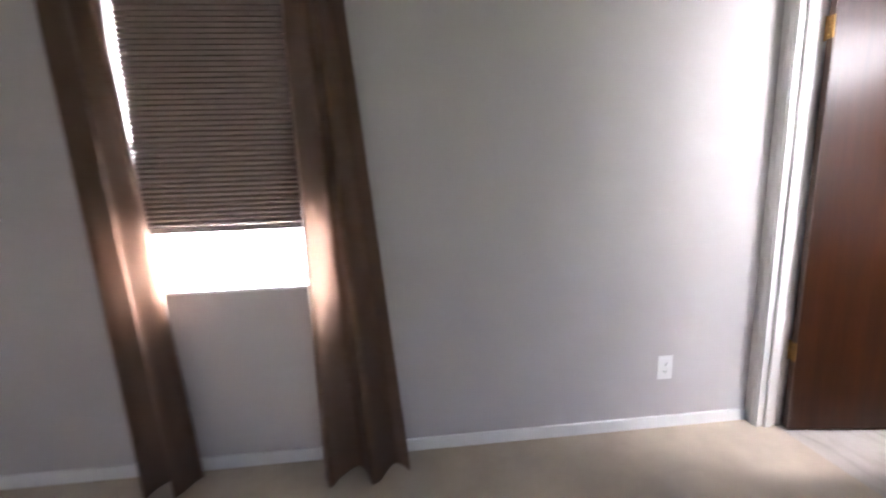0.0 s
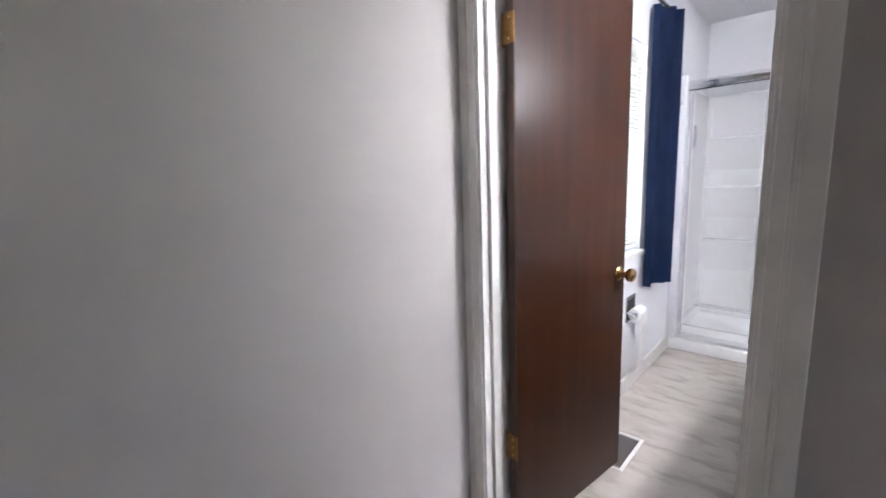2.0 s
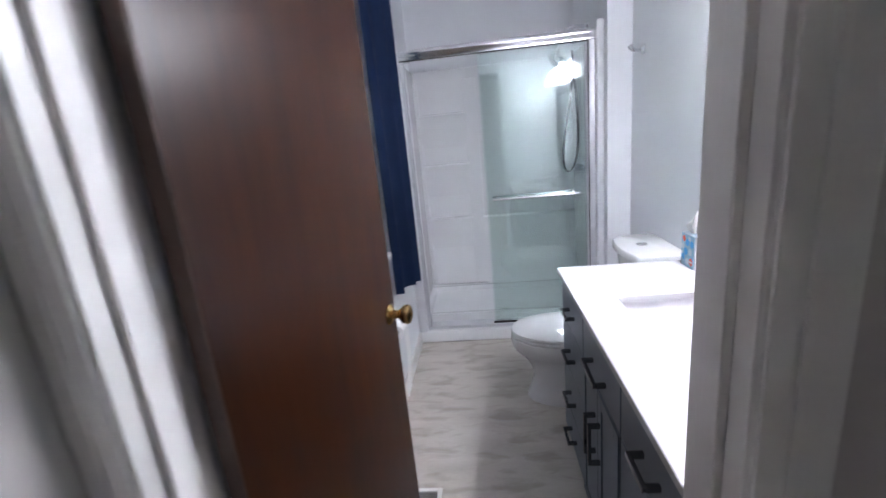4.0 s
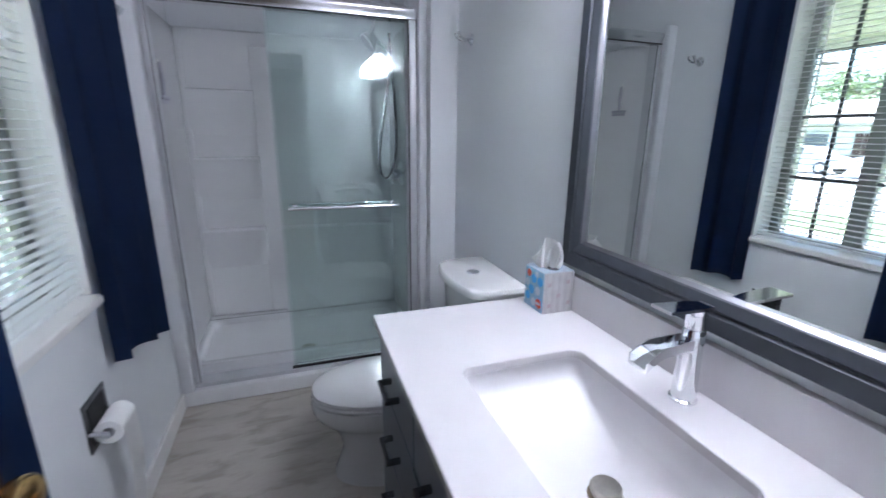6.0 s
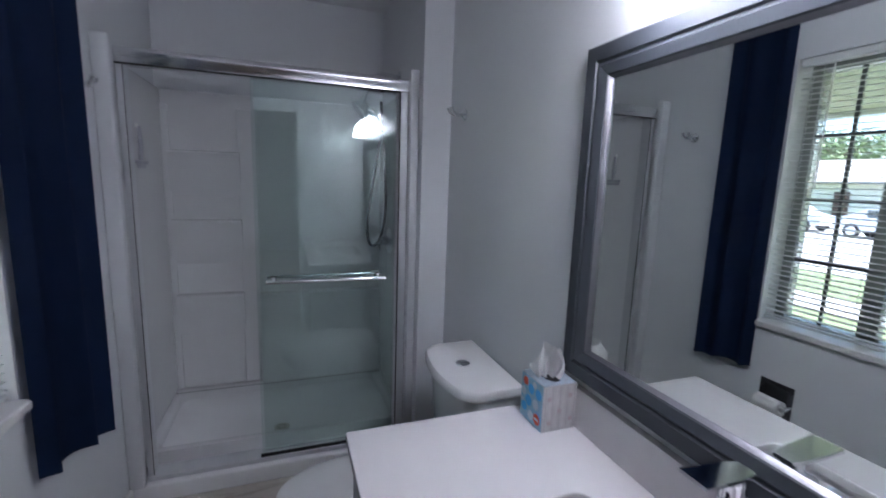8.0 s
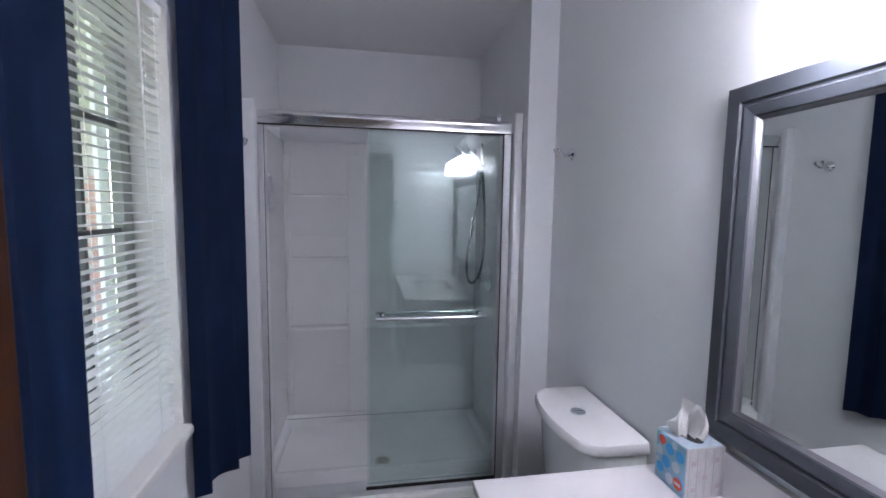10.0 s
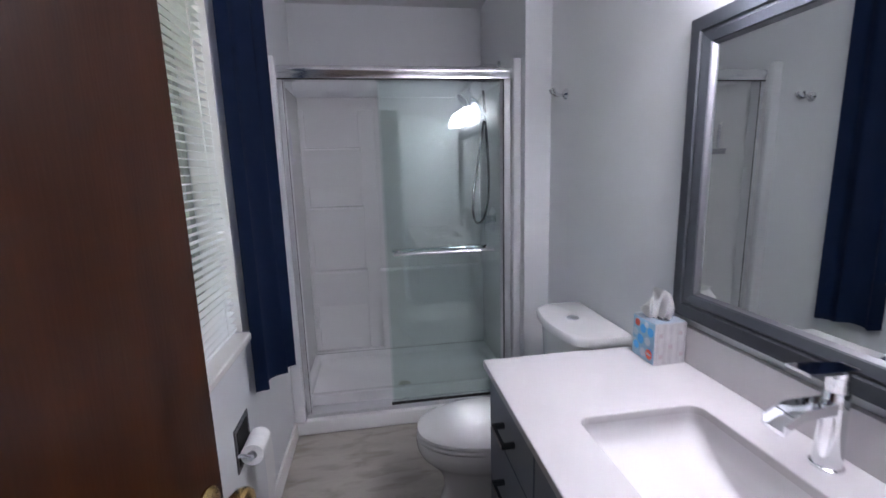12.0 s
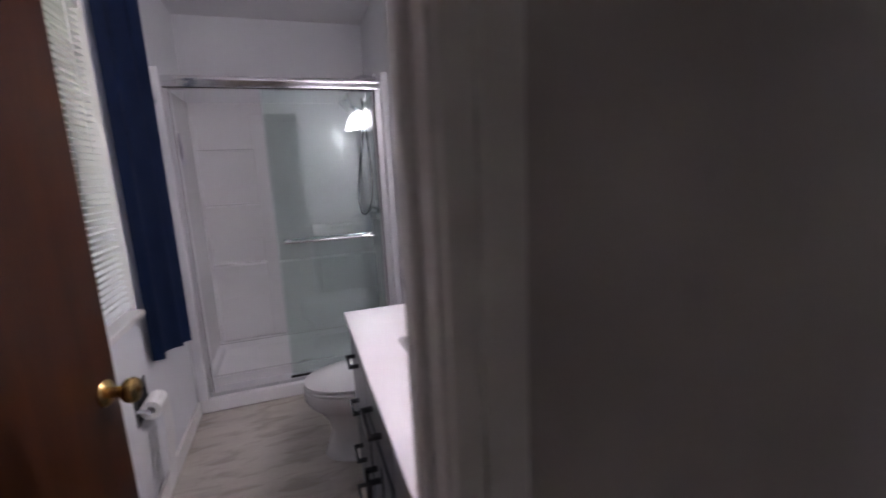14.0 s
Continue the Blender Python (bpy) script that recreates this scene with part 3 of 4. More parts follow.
def shower_door():
    t = thing("shower_door", "chrome-framed sliding glass shower door, slid half open", "shower door", (-0.59, 4.205, 0.089))
    xa, xb = -1.1545, 0.0015
    # rounded header
    ring = [(4.165, 1.862), (4.165, 1.88), (4.158, 1.89), (4.154, 1.902), (4.158, 1.913), (4.17, 1.922), (4.19, 1.925), (4.235, 1.925), (4.245, 1.917), (4.245, 1.862)]
    part("header", loft([[(x, y, z) for y, z in ring] for x in (xa - 0.001, xb + 0.012)]), SATIN_CHROME, t, "bright rounded header rail", True)
    # the shadow line below the header is modelled as a dark strip
    part("header_shadow_strip", box(xa, xb, 4.162, 4.168, 1.856, 1.863), DARK_SLOT, t, "dark strip for the shadow under the header")
    part("jamb", box(xa, xa + 0.022, 4.17, 4.24, 0.112, 1.8615, 0.002), BRUSHED, t, "aluminium wall jamb")
    part("jamb_seal", box(xa + 0.0222, xa + 0.0242, 4.17, 4.174, 0.112, 1.856), DARK_SLOT, t, "dark jamb seal")
    part("jamb", box(xb - 0.036, xb, 4.16, 4.24, 0.112, 1.8615, 0.003), BRUSHED, t, "polished wall jamb")
    part("jamb_seal", box(xb - 0.041, xb - 0.0365, 4.16, 4.166, 0.112, 1.856), DARK_SLOT, t, "dark jamb seal")
    bm = box(xa, xb, 4.16, 4.25, 0.0885, 0.1115, 0.003)
    part("bottom_track", bm, BRUSHED, t, "aluminium bottom track")
    part("track_guide", box(-0.69, xb - 0.04, 4.167, 4.176, 0.112, 0.126, 0.001), DARK_SLOT, t, "dark track guide")
    for y, x0, x1 in ((4.188, -0.685, -0.048), (4.22, -0.672, -0.046)):
        p = part("glass_panel", box(x0, x1, y - 0.003, y + 0.003, 0.115, 1.86), GLASS_GREEN, t, "pale green tempered glass panel")
        p.visible_shadow = False
    for y, s in ((4.185, -1), (4.223, 1)):
        yb = y + s * 0.042
        bar = part("towel_bar", rod((-0.635, yb, 0.978), (-0.108, yb, 0.978), 0.0085), CHROME, t, "chrome towel bar on the glass", True)
        for x in (-0.615, -0.128):
            part("bar_post", lathe((x, y, 0.978), (0, s, 0), [(0, 0.015), (0.004, 0.015), (0.006, 0.008), (0.042, 0.008)], 16), CHROME, bar, smooth=True)
        for x, e in ((-0.635, -1), (-0.108, 1)):
            part("bar_cap", lathe((x, yb, 0.978), (e, 0, 0), [(0, 0.0085), (0.002, 0.011), (0.008, 0.011), (0.011, 0.006)], 16), CHROME, bar, smooth=True)


shower_door()


def shower_head():
    t = thing("hand_shower", "chrome hand shower with hose on the shower wall", "shower head", (0.005, 4.52, 1.9))
    part("wall_flange", lathe((SX, 4.52, 2.005), (-1, 0, 0), [(0, 0.032), (0.005, 0.03), (0.012, 0.014)], 20), CHROME, t, smooth=True)
    part("arm", tube([(SX - 0.01, 4.52, 2.005), (-0.04, 4.515, 2.010), (-0.09, 4.51, 1.995), (-0.125, 4.505, 1.95), (-0.15, 4.50, 1.88)], 0.0105, 14), CHROME, t, smooth=True)
    part("holder", lathe((-0.15, 4.50, 1.885), (-0.5, 0, -0.9), [(0, 0.016), (0.04, 0.02), (0.05, 0.012)], 16), CHROME, t, smooth=True)
    part("handle", tube([(-0.045, 4.48, 1.70), (-0.09, 4.485, 1.78), (-0.15, 4.49, 1.835)], [0.011, 0.013, 0.016], 14), CHROME, t, smooth=True)
    h = part("spray_head", lathe((-0.14, 4.49, 1.84), (-0.75, -0.05, -0.6), [(0, 0.02), (0.02, 0.035), (0.045, 0.055), (0.056, 0.056), (0.06, 0.05)], 24), CHROME, t, smooth=True)
    part("spray_face", lathe((-0.186, 4.487, 1.803), (-0.75, -0.05, -0.6), [(0, 0.048), (0.003, 0.046)], 24), GREY_PLASTIC, h, "grey spray face")
    pts = []
    for i in range(25):
        a = math.pi * 2 * i / 24
        u = i / 24
        pts.append((-0.065 - 0.05 * math.sin(a) - 0.02 * math.sin(math.pi * u), 4.48 + 0.04 * math.sin(a / 2), 1.70 - 0.70 * math.sin(math.pi * u) ** 0.8 + 0.16 * u))
    part("hose", tube(pts, 0.008, 10), BLACK_STEEL, t, "flexible metal hose", True)
    v = thing("shower_valve", "chrome single-lever shower valve", "valve", (0.008, 4.55, 1.05))
    part("plate", lathe((0.008, 4.55, 1.10), (-1, 0, 0), [(0, 0.075), (0.004, 0.074), (0.010, 0.06)], 28), CHROME, v, smooth=True)
    k = part("hub", lathe((-0.001, 4.55, 1.10), (-1, 0, 0), [(0, 0.026), (0.04, 0.024), (0.048, 0.016)], 20), CHROME, v, smooth=True)
    part("lever", tube([(-0.04, 4.55, 1.10), (-0.055, 4.53, 1.08), (-0.06, 4.49, 1.05)], [0.009, 0.008, 0.006], 10), CHROME, k, smooth=True)


shower_head()


def squeegee():
    t = thing("squeegee", "small lilac-grey squeegee hanging on the shower wall", "squeegee", (-1.185, 4.5, 1.48))
    part("handle", tube([(-1.180, 4.5, 1.50), (-1.176, 4.5, 1.57), (-1.180, 4.5, 1.655)], [0.009, 0.011, 0.008], 10), GREY_PLASTIC, t, smooth=True)
    part("head", box(-1.190, -1.166, 4.44, 4.56, 1.484, 1.502, 0.005), GREY_PLASTIC, t)
    part("blade", box(-1.180, -1.177, 4.438, 4.562, 1.466, 1.4838), GREY_PLASTIC, t, "grey rubber blade")
    part("hook", box(-1.1925, -1.182, 4.494, 4.506, 1.648, 1.668, 0.002), PLASTIC, t)


squeegee()


# ---- bathroom: toilet ----
def toilet():
    t = thing("toilet", "white two-piece toilet with closed lid beside the vanity", "toilet", (-0.2, 3.480, 0))
    cy = 3.480

    def oval(cx, hx, hy, z, e=2.4, n=36):
        out = []
        for k in range(n):
            a = 2 * math.pi * k / n
            c, s = math.cos(a), math.sin(a)
            x = math.copysign(abs(c) ** (2 / e), c) * hx
            y = math.copysign(abs(s) ** (2 / e), s) * hy
            if c < 0:
                y *= 1 - 0.12 * c * c
            out.append((cx + x, cy + y, z))
        return out

    rings = [oval(-0.24, 0.296, 0.142, 0), oval(-0.24, 0.294, 0.142, 0.014), oval(-0.237, 0.283, 0.132, 0.045), oval(-0.23, 0.268, 0.118, 0.12),
             oval(-0.235, 0.274, 0.118, 0.1786), oval(-0.245, 0.288, 0.126, 0.2209), oval(-0.257, 0.310, 0.151, 0.2557), oval(-0.266, 0.327, 0.172, 0.2848), oval(-0.271, 0.336, 0.183, 0.3149),
             oval(-0.272, 0.338, 0.186, 0.3403), oval(-0.272, 0.335, 0.184, 0.3553), oval(-0.27, 0.322, 0.172, 0.361)]
    part("bowl", loft(rings), PORCELAIN, t, "white porcelain bowl and pedestal", True)
    part("seat", loft([oval(-0.285, 0.318, 0.180, 0.3614), oval(-0.285, 0.322, 0.184, 0.3666), oval(-0.285, 0.320, 0.183, 0.3751), oval(-0.285, 0.314, 0.178, 0.3774)]), PORCELAIN, t, "white plastic seat ring", True)
    part("lid", loft([oval(-0.285, 0.312, 0.178, 0.3802), oval(-0.285, 0.320, 0.184, 0.3845), oval(-0.285, 0.318, 0.183, 0.3929), oval(-0.285, 0.300, 0.168, 0.4), oval(-0.285, 0.20, 0.10, 0.4033)]), PORCELAIN, t, "closed white lid", True)
    for y in (cy - 0.07, cy + 0.07):
        part("lid_hinge", box(-0.012, 0.028, y - 0.018, y + 0.018, 0.362, 0.393, 0.006), PORCELAIN, t, smooth=True)
    part("deck", box(-0.05, 0.165, cy - 0.15, cy + 0.15, 0.28, 0.3615, 0.03, seg=3), PORCELAIN, t, smooth=True)

    def tank_ring(z, hx, hy, bow, n=26):
        us = [math.sin(math.pi * (i / n - 0.5)) for i in range(n + 1)]
        front = [(0.17 - 2 * hx - bow * (1 - u * u) + 0.055 * (1 - math.sqrt(max(0, 1 - max(0, (abs(u) - 0.76) / 0.24) ** 2))), cy + hy * u, z) for u in us]
        return front + [(0.17, cy + hy, z), (0.17, cy - hy, z)]

    part("tank", loft([tank_ring(0.3622, 0.075, 0.185, 0.02), tank_ring(0.376, 0.08, 0.192, 0.025), tank_ring(0.60, 0.086, 0.203, 0.034), tank_ring(0.762, 0.09, 0.208, 0.038)]), PORCELAIN, t, "white porcelain cistern", True)
    lid = part("tank_lid", loft([tank_ring(0.7625, 0.096, 0.216, 0.040), tank_ring(0.767, 0.099, 0.219, 0.042), tank_ring(0.788, 0.099, 0.219, 0.042), tank_ring(0.797, 0.096, 0.215, 0.041), tank_ring(0.801, 0.088, 0.205, 0.036)]), PORCELAIN, t, "white cistern lid", True)
    b = part("flush_button", lathe((0.045, cy, 0.801), (0, 0, 1), [(0, 0.026), (0.003, 0.026), (0.005, 0.023)], 28), CHROME, lid, "chrome dual flush button", True)
    part("button_split", box(0.0205, 0.0695, cy - 0.0008, cy + 0.0008, 0.8058, 0.8064), DARK_SLOT, lid)


toilet()


# ---- bathroom: vanity ----
VX, VY0, VY1 = -0.385, 1.945, 3.105


def handle(parent, a, b, x):
    a, b = Vector(a), Vector(b)
    d = (b - a).normalized()
    bm = bmesh.new()
    w = 0.006
    horiz = abs(d.y) > 0.5
    if horiz:
        box(x - 0.036, x - 0.026, a.y, b.y, a.z - w, a.z + w, 0.001, bm)
        for y in (a.y + w, b.y - w):
            box(x - 0.0262, x - 0.0002, y - w, y + w, a.z - w, a.z + w, 0.0, bm)
    else:
        box(x - 0.036, x - 0.026, a.y - w, a.y + w, a.z, b.z, 0.001, bm)
        for z in (a.z + w, b.z - w):
            box(x - 0.0262, x - 0.0002, a.y - w, a.y + w, z - w, z + w, 0.0, bm)
    part("handle", bm, BLACK_STEEL, parent, "square gunmetal bar handle")


def front(parent, name, y0, y1, z0, z1, label):
    bm = box(VX - 0.018, VX - 0.0005, y0, y1, z0, z1, 0.0015)
    r = 0.038
    if z1 - z0 > 0.3:
        box(VX - 0.0185, VX - 0.0122, y0 + r, y1 - r, z0 + r, z1 - r, 0.0, bm)
    ob = part(name, bm, NAVY_CAB, parent, label)
    if z1 - z0 > 0.3:
        f = bmesh.new()
        for ya, yb, za, zb in ((y0, y0 + r, z0, z1), (y1 - r, y1, z0, z1), (y0 + r, y1 - r, z0, z0 + r), (y0 + r, y1 - r, z1 - r, z1)):
            box(VX - 0.023, VX - 0.0187, ya, yb, za, zb, 0.001, f)
        part("door_frame", f, NAVY_CAB, ob)
    return ob


def vanity():
    t = thing("vanity_cabinet", "blue-grey painted vanity cabinet with drawers and doors", "cabinet", (-0.1, 2.525, 0))
    bm = box(VX, EX - 0.004, VY0, VY1, 0.10, 0.66, 0.0015)
    box(VX, VX + 0.02, VY0, VY1, 0.6605, 0.8045, 0.001, bm)
    box(VX + 0.0205, EX - 0.004, VY0, VY0 + 0.018, 0.6605, 0.8045, 0.001, bm)
    box(VX + 0.0205, EX - 0.004, VY1 - 0.018, VY1, 0.6605, 0.8045, 0.001, bm)
    part("carcass", bm, NAVY_CAB, t)
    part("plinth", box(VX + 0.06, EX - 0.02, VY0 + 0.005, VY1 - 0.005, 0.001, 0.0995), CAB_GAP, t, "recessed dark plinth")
    # shade in the gaps between fronts, put in as a near-black sheet
    part("front_gap_shade", box(VX - 0.0003, VX + 0.004, VY0 + 0.006, VY1 - 0.006, 0.104, 0.80), CAB_GAP, t, "near-black sheet for the shade between the fronts")
    zs = [0.108, 0.262, 0.448, 0.634, 0.797]
    for y0, y1 in ((1.950, 2.328), (2.728, 3.100)):
        for z0, z1 in zip(zs, zs[1:]):
            d = front(t, "drawer", y0 + 0.002, y1 - 0.002, z0 + 0.002, z1 - 0.002, "blue-grey drawer front")
            m = (y0 + y1) / 2 - 0.006
            zc = z0 + (z1 - z0) * 0.47
            handle(d, (0, m - 0.05, zc), (0, m + 0.05, zc), VX - 0.018)
    d = front(t, "drawer", 2.332, 2.724, 0.636, 0.795, "blue-grey middle drawer front")
    handle(d, (0, 2.528 - 0.075, 0.695), (0, 2.528 + 0.075, 0.695), VX - 0.018)
    for y0, y1, hy in ((2.332, 2.5265, 2.502), (2.5295, 2.724, 2.554)):
        d = front(t, "cabinet_door", y0, y1, 0.11, 0.632, "blue-grey cabinet door")
        handle(d, (0, hy, 0.40), (0, hy, 0.54), VX - 0.023)


vanity()
SKX, SKY = -0.125, 2.535


def worktop():
    t = thing("worktop", "white quartz worktop with backsplash and sunken basin", "worktop", (-0.1, 2.525, 0.805))
    x0, x1, y0, y1 = -0.418, EX - 0.001, DY1 + 0.002, 3.126
    cx, cy, hx, hy = (x0 + x1) / 2, (y0 + y1) / 2, (x1 - x0) / 2, (y1 - y0) / 2
    zt, zb = 0.826, 0.805
    rings = [rrect(cx, cy, hx, hy, 0.003, zb), rrect(cx, cy, hx, hy, 0.003, zt - 0.002), rrect(cx, cy, hx - 0.002, hy - 0.002, 0.003, zt),
             rrect(SKX, SKY, 0.158, 0.241, 0.030, zt), rrect(SKX, SKY, 0.156, 0.239, 0.028, zt - 0.002), rrect(SKX, SKY, 0.156, 0.239, 0.028, zb)]
    part("slab", loft(rings, closed=True), QUARTZ, t, "white quartz slab")
    part("backsplash", box(EX - 0.021, EX - 0.001, y0, 3.100, zt + 0.0005, 0.936, 0.0015), QUARTZ, t, "white quartz backsplash")
    part("side_splash", box(x0 + 0.01, EX - 0.0215, y0, y0 + 0.018, zt + 0.0005, 0.936, 0.0015), QUARTZ, t, "white quartz side splash")
    s = thing("basin", "white porcelain undermount rectangular basin", "sink", (SKX, SKY, 0.70))
    rows = [(0.162, 0.245, 0.030, 0.8045, 0), (0.162, 0.245, 0.030, 0.7848, 0), (0.158, 0.24, 0.034, 0.7644, 0), (0.153, 0.227, 0.045, 0.7494, 0), (0.147, 0.201, 0.05, 0.7317, 0), (0.137, 0.161, 0.055, 0.7113, 0.006),
            (0.114, 0.1, 0.06, 0.6923, 0.015), (0.075, 0.06, 0.05, 0.6814, 0.024), (0.03, 0.03, 0.0295, 0.6773, 0.036)]
    inner = [rrect(SKX + dx, SKY - dx * 1.1, a, b, r, z, 8) for a, b, r, z, dx in rows]
    outer = [rrect(SKX, SKY, a + 0.012, b + 0.012, r + 0.012 if r < a else r, z - 0.012, 8) for a, b, r, z, dx in reversed(rows)]
    outer[-1] = rrect(SKX, SKY, 0.176, 0.259, 0.04, 0.8045, 8)
    part("bowl", loft(inner + outer, closed=True), BASIN_GLAZE, s, smooth=True)
    dx, dy = SKX + 0.036, SKY - 0.0396
    dr = part("drain_ring", lathe((dx, dy, 0.6757), (0, 0, 1), [(0, 0.0335), (0.004, 0.0335), (0.006, 0.030)], 28), STAINED, s, "discoloured drain ring", True)
    part("stopper", lathe((dx, dy, 0.6817), (0, 0, 1), [(0, 0.026), (0.010, 0.030), (0.016, 0.030), (0.020, 0.027), (0.021, 0.012)], 32), NICKEL, s, "brushed nickel pop-up stopper", True)


worktop()


def faucet():
    fx, fy, z = 0.108, 2.53, 0.8262
    t = thing("faucet", "chrome single-lever waterfall faucet", "faucet", (fx, fy, z))
    part("base_ring", lathe((fx, fy, z), (0, 0, 1), [(0, 0.027), (0.005, 0.027), (0.007, 0.024)], 32), CHROME, t, smooth=True)
    part("column", lathe((fx, fy, z + 0.007), (0, 0, 1), [(0, 0.0235), (0.10, 0.021), (0.145, 0.0205), (0.148, 0.019)], 32), CHROME, t, smooth=True)
    part("neck", lathe((fx, fy, z + 0.1555), (0, 0, 1), [(0, 0.0185), (0.028, 0.019), (0.030, 0.017)], 28), CHROME, t, smooth=True)
    # open trough spout
    rings = []
    for i in range(9):
        u = i / 8
        x = fx - 0.014 - 0.115 * u
        zz = z + 0.128 - 0.004 * u - 0.022 * max(0, u - 0.6) ** 1.5 * 4
        w = 0.0175 + 0.006 * u
        rings.append([(x, fy - w, zz + 0.010), (x, fy - w, zz - 0.010), (x, fy - w * 0.6, zz - 0.020 + 0.008 * u), (x, fy + w * 0.6, zz - 0.020 + 0.008 * u), (x, fy + w, zz - 0.010), (x, fy + w, zz + 0.010),
                      (x, fy + w - 0.003, zz + 0.010), (x, fy + w - 0.004, zz - 0.004), (x, fy - w + 0.004, zz - 0.004), (x, fy - w + 0.003, zz + 0.010)])
    part("spout", loft(rings), CHROME, t, "open trough spout", True)
    rings = []
    for i in range(7):
        u = i / 6
        x = fx + 0.024 - 0.115 * u
        zz = z + 0.196 + 0.006 * u
        w = 0.020 + 0.004 * u - (0.02 * max(0, 0.25 - u))
        rings.append([(x, fy - w, zz), (x, fy + w, zz), (x, fy + w, zz + 0.006), (x, fy - w, zz + 0.006)])
    part("lever", loft(rings), CHROME, t, "flat chrome lever plate")
    part("pivot", lathe((fx, fy, z + 0.185), (0, 0, 1), [(0, 0.019), (0.0115, 0.020)], 24), CHROME, t, smooth=True)


faucet()


def tissue_box():
    x0, x1, y0, y1, z0, z1 = 0.056, 0.157, 2.980, 3.085, 0.8262, 0.952
    t = thing("tissue_box", "blue and silver patterned tissue box with a tissue", "tissue box", ((x0 + x1) / 2, (y0 + y1) / 2, z0))
    part("carton", box(x0, x1, y0, y1, z0, z1, 0.0015), CARD_GREY, t, "silver-grey striped carton")
    part("top_card", box(x0 + 0.001, x1 - 0.001, y0 + 0.001, y1 - 0.001, z1 + 0.0002, z1 + 0.001), CARD_TOP, t, "dull blue-grey top")
    part("side_card", box(x0 - 0.001, x0 - 0.0002, y0 + 0.001, y1 - 0.001, z0 + 0.001, z1 - 0.001), CARD_BLUE, t, "pale blue dotted side")
    cx, cy = (x0 + x1) / 2, (y0 + y1) / 2
    o = bmesh.new()
    ring = [(cx + 0.022 * math.cos(a), cy + 0.036 * math.sin(a)) for a in [k * math.pi / 12 for k in range(24)]]
    loft([[(x, y, z1 + 0.0012) for x, y in ring], [(x, y, z1 + 0.0016) for x, y in ring]], o)
    part("slot", o, DARK_SLOT, t)
    spots = [(0.018, 0.030, 0.014, DOT_BLUE), (0.052, 0.022, 0.013, DOT_WHITE), (0.085, 0.034, 0.013, DOT_BLUE), (0.032, 0.062, 0.013, DOT_WHITE), (0.066, 0.058, 0.015, DOT_BLUE), (0.092, 0.075, 0.012, DOT_WHITE),
             (0.020, 0.094, 0.014, DOT_BLUE), (0.055, 0.095, 0.014, DOT_BLUE), (0.083, 0.106, 0.012, DOT_RED), (0.040, 0.112, 0.009, DOT_WHITE), (0.098, 0.048, 0.006, DOT_WHITE)]
    for u, v, r, m in spots:
        part("dot", lathe((x0 - 0.001, y0 + u, z0 + v), (-1, 0, 0), [(0, r), (0.0005, r)], 18), m, t)
    part("label_oval", lathe((x0 - 0.0016, y0 + 0.022, z0 + 0.026), (-1, 0, 0), [(0, 0.015), (0.0005, 0.015)], 20), DOT_RED, t, "red oval printed mark")
    part("label_bar", box(x0 - 0.0028, x0 - 0.0023, y0 + 0.012, y0 + 0.032, z0 + 0.023, z0 + 0.029), DOT_WHITE, t)
    for k in range(9):
        x = x0 + 0.007 + k * 0.0108
        part("stripe", box(x, x + 0.002, y0 - 0.0009, y0 - 0.0002, z0 + 0.004, z1 - 0.004), CARD_PALE if k % 2 else CARD_DARK, t)
    for u, v in ((0.018, 0.09), (0.08, 0.095), (0.05, 0.055), (0.085, 0.03), (0.02, 0.025)):
        part("mark", box(x0 + u - 0.006, x0 + u + 0.006, y0 - 0.0016, y0 - 0.0011, z0 + v - 0.006, z0 + v + 0.006), DOT_PINK, t)
    bm = bmesh.new()
    nu, nv, g = 20, 10, []
    for j in range(nv + 1):
        v = j / nv
        row = []
        for i in range(nu + 1):
            u = 2 * i / nu - 1
            wide = 0.020 + 0.034 * math.sin(math.pi * min(1, 0.15 + 0.62 * v))
            lift = 0.092 * v * (1 - 0.30 * abs(u - 0.15) ** 1.4) - 0.020 * v * v * (u < -0.3) * abs(u + 0.3)
            fold = 0.015 * math.sin(5.2 * u + 2.2 * v + 0.5) * (0.35 + v) + 0.008 * math.sin(11 * u - 3 * v)
            row.append(bm.verts.new((cx - 0.010 + fold * 0.4 + 0.75 * wide * u, cy - 0.002 - 0.4 * wide * u + fold, z1 + 0.001 + lift)))
        g.append(row)
    for j in range(nv):
        for i in range(nu):
            bm.faces.new((g[j][i], g[j][i + 1], g[j + 1][i + 1], g[j + 1][i]))
    bmesh.ops.solidify(bm, geom=bm.faces[:], thickness=0.0008)
    part("tissue", bm, PAPER, t, "crumpled white tissue", True)


tissue_box()


# ---- bathroom: mirror and lamp ----
MY0, MY1, MZ0, MZ1 = 2.005, 3.047, 0.963, 1.785


